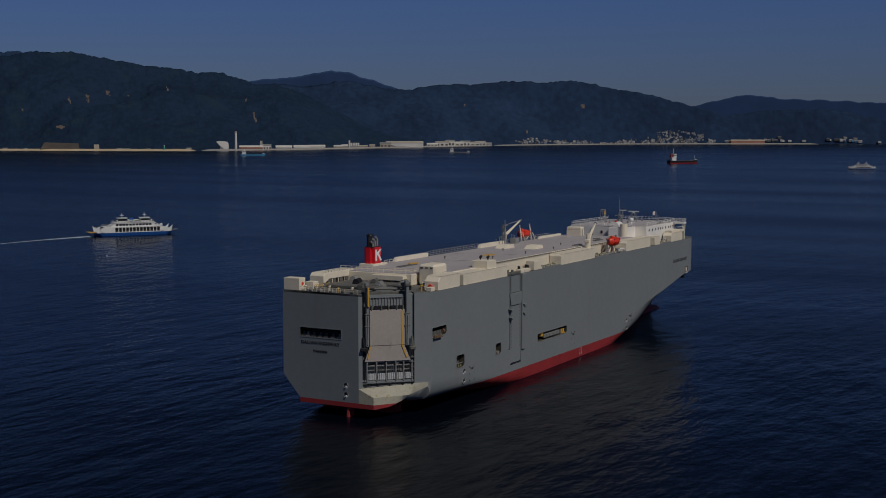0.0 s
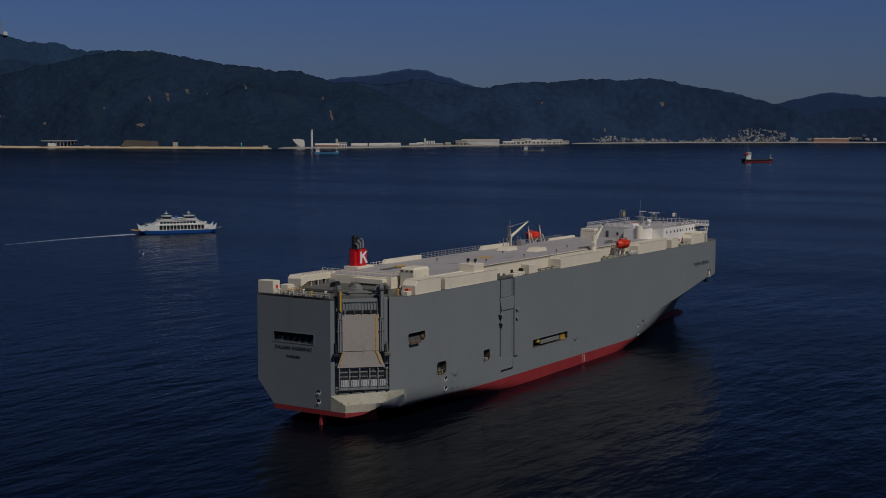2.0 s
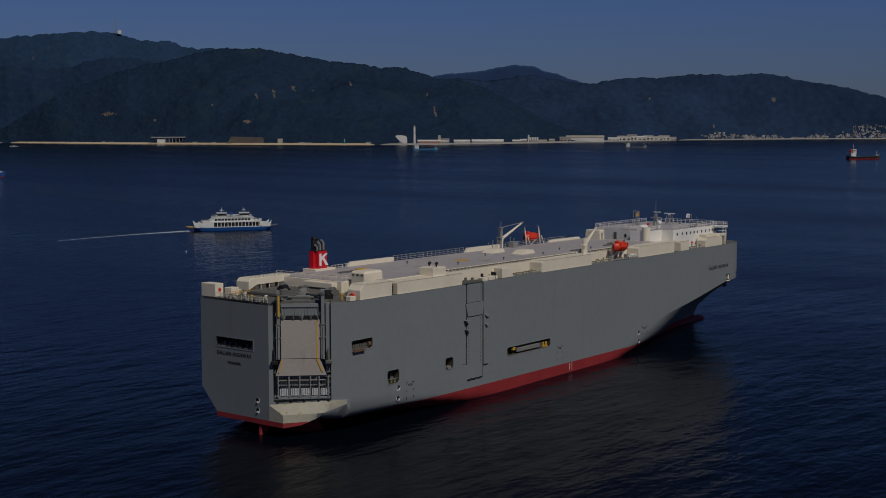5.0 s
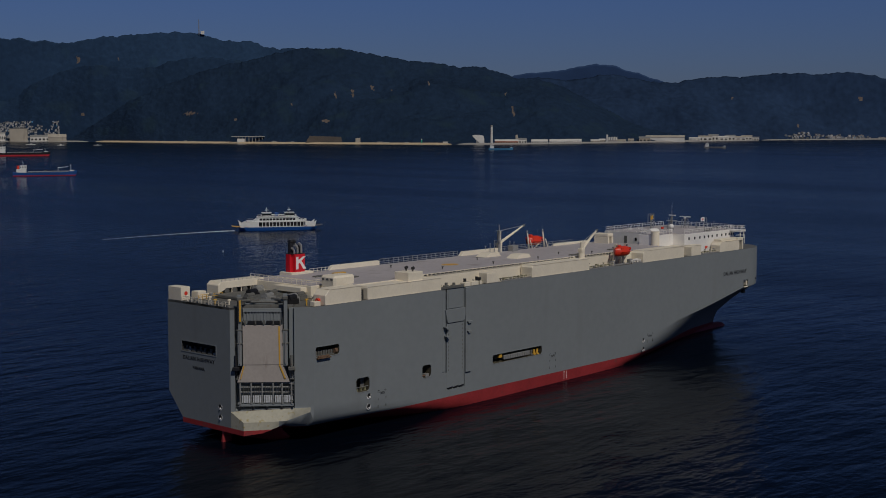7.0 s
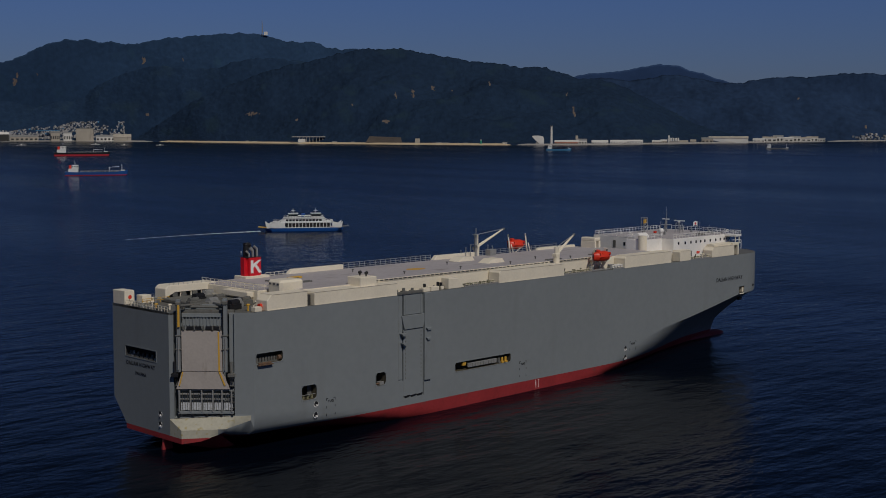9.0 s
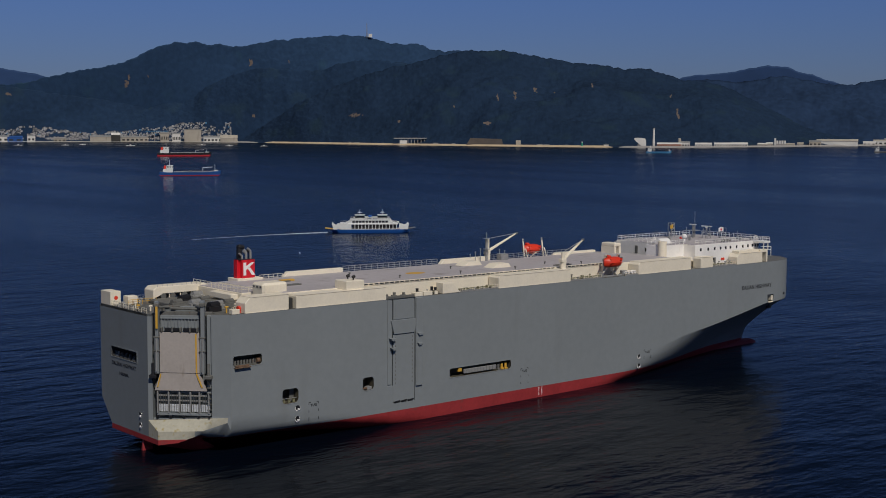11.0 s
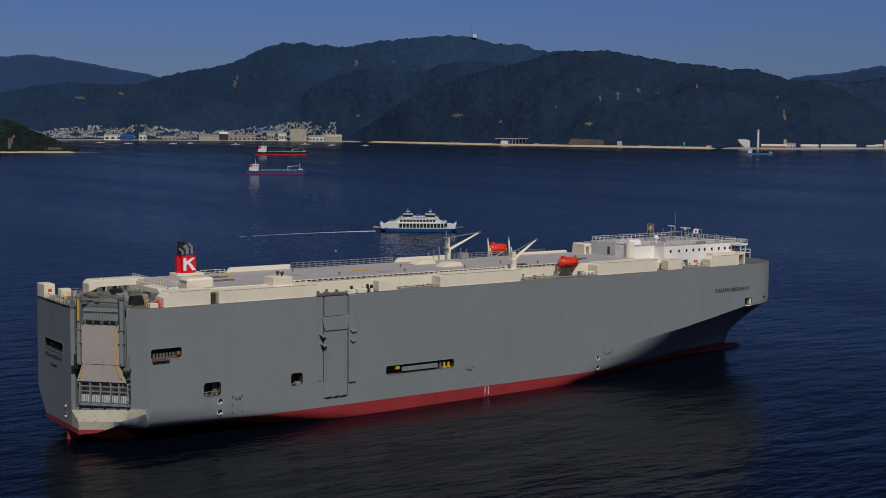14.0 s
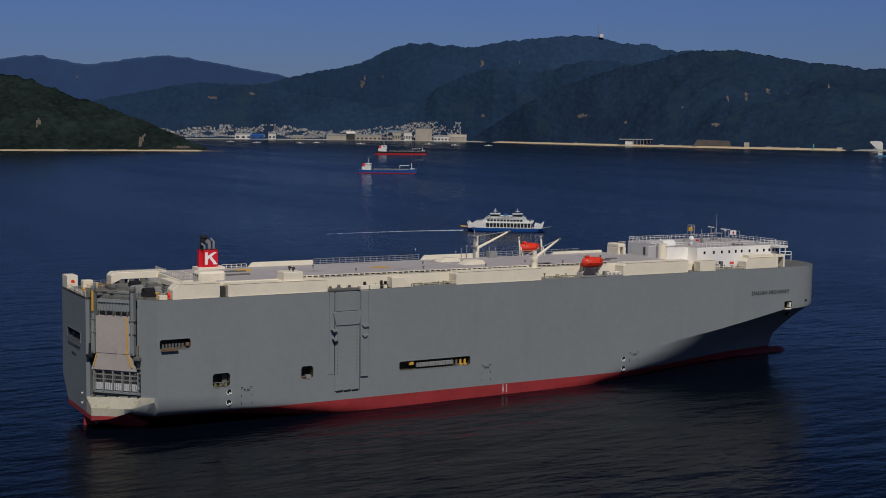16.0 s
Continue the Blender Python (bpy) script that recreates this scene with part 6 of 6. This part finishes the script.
def ferry(m, label, s=1.0):
    """A double-ended car ferry: blue hull, open car deck, saloon, two wheelhouses, bow ramps."""
    f = thing("car_ferry", label, "ferry", m=m @ Matrix.Diagonal((s, s, s, 1)))
    bm = bmesh.new()
    for z0, z1, e0, e1 in ((-0.6, 1.1, 0.92, 0.985), (1.1, 2.1, 0.985, 1.0)):
        low, high = [], []
        for e, z, row in ((e0, z0, low), (e1, z1, high)):
            for u, w in ((-1, 0.55), (-0.86, 0.9), (-0.6, 1), (0.6, 1), (0.86, 0.9), (1, 0.55)):
                row.append((bm.verts.new((u * 25 * e, -w * 6.2 * e, z)), bm.verts.new((u * 25 * e, w * 6.2 * e, z))))
        for i in range(5):
            for k in (0, 1):
                face = bm.faces.new((low[i][k], low[i + 1][k], high[i + 1][k], high[i][k]))
                face.material_index = 0
            bm.faces.new((high[i][0], high[i + 1][0], high[i + 1][1], high[i][1]))
        for i in (0, 5):
            bm.faces.new((low[i][0], low[i][1], high[i][1], high[i][0]))
    part("hull", bm, SHIP_BLUE, f)
    part("car_deck", box(-22, 22, -5.6, 5.6, 2.1, 2.25), DECK, f)
    for y in (-6.0, 6.0):
        side = part("side_wall", box(-19.5, 16.5, y - 0.12, y + 0.12, 2.1, 2.55), SHIP_WHITE, f)
        part("side_header", box(-19.5, 17.5, y - 0.12, y + 0.12, 5.25, 5.8), SHIP_WHITE, side)
        for x in (-19, -14.5, -10, -7.8, -5.6, -3.4, -1.2, 1.0, 3.2, 5.4, 7.6, 9.8, 12.0, 14.2, 16.4):
            part("pillar", box(x - (0.24 if x > -12 else 2.2), x + (0.24 if x > -12 else 2.3), y - 0.13, y + 0.13, 2.55, 5.25, bevel=0.03), SHIP_WHITE, side)
        for e in (-1, 1):
            part("bow_shield", prism([(e * 18.6, 2.1), (e * 23.6, 2.1), (e * 24.6, 6.2), (e * 22.4, 4.4), (e * 18.6, 5.2)], 1, y * 0.93 - 0.12, y * 0.93 + 0.12), SHIP_WHITE, side)
    # added dark block whose colour gives the car deck openings their shade
    part("car_deck_shade", box(-11.5, 17, -4.6, 4.6, 2.26, 5.7), DARK, f)
    saloon = part("saloon", prism([(-15.5, 5.8), (15.0, 5.8), (12.0, 8.3), (-12.0, 8.3)], 1, -5.0, 5.0, bevel=0.1), SHIP_WHITE, f)
    for k in range(11):
        x = -10.8 + k * 2.1
        for y in (-5.03, 5.03):
            part("window", box(x - 0.82, x + 0.82, y - 0.03, y + 0.03, 6.35, 7.6, bevel=0.02), WINDOW, saloon)
    part("upper_deck", box(-19.5, 17.5, -6.1, 6.1, 5.75, 5.95), SHIP_WHITE, f)
    part("roof", box(-13, 13, -5.4, 5.4, 8.3, 8.5), SHIP_WHITE, f)
    for x in (-6.8, 7.6):
        house = part("wheelhouse", prism([(x - 2.4, 8.5), (x + 2.4, 8.5), (x + 3.0, 11.0), (x - 3.0, 11.0)], 1, -2.6, 2.6, bevel=0.1), SHIP_WHITE, f)
        part("window_band", box(x - 2.85, x + 2.85, -2.66, 2.66, 9.35, 10.6, bevel=0.02), WINDOW, house)
        part("house_roof", box(x - 3.3, x + 3.3, -2.9, 2.9, 11.0, 11.2), SHIP_WHITE, house)
        part("mast", bars([((x, 0, 11.2), (x, 0, 14.4)), ((x - 1.4, 0, 12.6), (x + 1.4, 0, 12.6)), ((x, -1.2, 13.4), (x, 1.2, 13.4))], 0.14), SHIP_WHITE, house)
        part("radar", box(x - 0.9, x + 0.9, -0.2, 0.2, 12.7, 12.95), SHIP_WHITE, house)
    for y in (-5.3, 5.3):
        part("roof_rail", bars([((-12.8, y, 9.5), (12.8, y, 9.5)), ((-12.8, y, 9.0), (12.8, y, 9.0))] + [((x, y, 8.5), (x, y, 9.5)) for x in range(-12, 13, 2)], 0.07, 5), STEEL, f)
        for xs in ((-19, -17, -15), (14, 15.6, 17.2)):
            part("deck_rail", bars([((xs[0], y, 6.9), (xs[-1], y, 6.9))] + [((x, y, 5.9), (x, y, 6.9)) for x in xs], 0.07, 5), STEEL, f)
    part("funnel", box(-1.4, 1.0, 1.6, 3.4, 8.5, 10.8, bevel=0.3), SHIP_BLUE, f)
    for x in (-10.5, 0.4, 11.4):
        part("vent_head", add_bar(add_bar(bmesh.new(), (x, -3.6, 8.5), (x, -3.6, 9.6), 0.3, 8), (x, -3.6, 9.6), (x, -3.6, 10.0), 0.5, 8), SHIP_WHITE, f)
    for x in (12.5, -12.5):
        part("deck_ladder", bars([((x, -4.6, 8.3), (x * 1.4, -4.6, 5.9))], 0.2), SHIP_WHITE, f)
    for y in (-2.4, 2.4):
        part("bridge_rail", bars([((-3.6, y, 9.6), (4.4, y, 9.6))], 0.2), SHIP_WHITE, f)
    part("stern_ramp", prism([(-23.5, 1.9), (-29.0, 2.6), (-29.0, 2.95), (-23.5, 2.3)], 1, -3.2, 3.2), YELLOW, f, "lowered yellow vehicle ramp")
    part("bow_ramp", prism([(23.6, 2.0), (28.8, 2.9), (28.8, 3.1), (23.6, 2.4)], 1, -3.0, 3.0), MACHINE, f)
    part("life_raft", add_bar(bmesh.new(), (16.6, -4.2, 6.6), (18.2, -4.2, 6.6), 0.6, 10), SHIP_WHITE, f)
    return f


FERRY_AT, FERRY_YAW = Vector((352, 387)), -36
ferry(pose(FERRY_AT.x, FERRY_AT.y, 0, 0, 0, FERRY_YAW), "blue and white double-ended car ferry under way on calm water", 0.94)
ferry(pose(1765, 243, 0, 0, 0, -68), "small pale ferry crossing the far bay", 0.78)
# the ferry's wake
bm = bmesh.new()
way = Vector((math.cos(radians(FERRY_YAW)), math.sin(radians(FERRY_YAW))))
side = Vector((-way.y, way.x))
back = Vector((math.cos(radians(166)), math.sin(radians(166))))
rows = []
for i in range(80):
    u = i / 79
    c = FERRY_AT - way * (22 * (1 - u)) + back * (4 + 105 * u) + side * (6 * math.sin(u * 2.6) - 8 * u)
    w = (4.4 - 4.1 * u ** 0.5) * (1 + 0.7 * noise.noise((i * 0.45, 0, 0)))
    rows.append([bm.verts.new((*(c + side * w * k), 0.05)) for k in (-1, 1)])
for a, b in zip(rows, rows[1:]):
    bm.faces.new((a[0], a[1], b[1], b[0]))
tagged(part("wake", bm, FOAM), "thin pale wake trailing behind the ferry", "wake", kind="stuff")
# moored rafts and small craft off the town
random.seed(21)
for az, d in ((70.3, 4100), (68.4, 4200), (67.2, 4000), (65.3, 3980), (64.6, 4060), (62.6, 3900), (59.6, 3950), (58.4, 3800), (56.9, 3760)):
    raft = thing("oyster_raft", "pale low raft moored off the town", "raft", m=facing(az, d), group="moored rafts")
    w = random.uniform(14, 30)
    part("float", box(-w / 2, w / 2, -4, 4, -0.3, 1.0), PALE, raft)
    part("hut", box(-2, 2, -2, 2, 1.0, 3.2), PALE, raft)
buoy = thing("mooring_buoy", "small white mooring buoy on the open water", "buoy", m=pose(247, 307.5, 0) @ Matrix.Scale(0.55, 4))
bm = bmesh.new()
bmesh.ops.create_uvsphere(bm, u_segments=14, v_segments=10, radius=0.55, matrix=Matrix.Translation((0, 0, 0.2)))
part("float", bm, SHIP_WHITE, buoy, smooth=True)
part("ring", add_bar(bmesh.new(), (0, 0, 0.7), (0, 0, 1.0), 0.1, 8), STEEL, buoy)
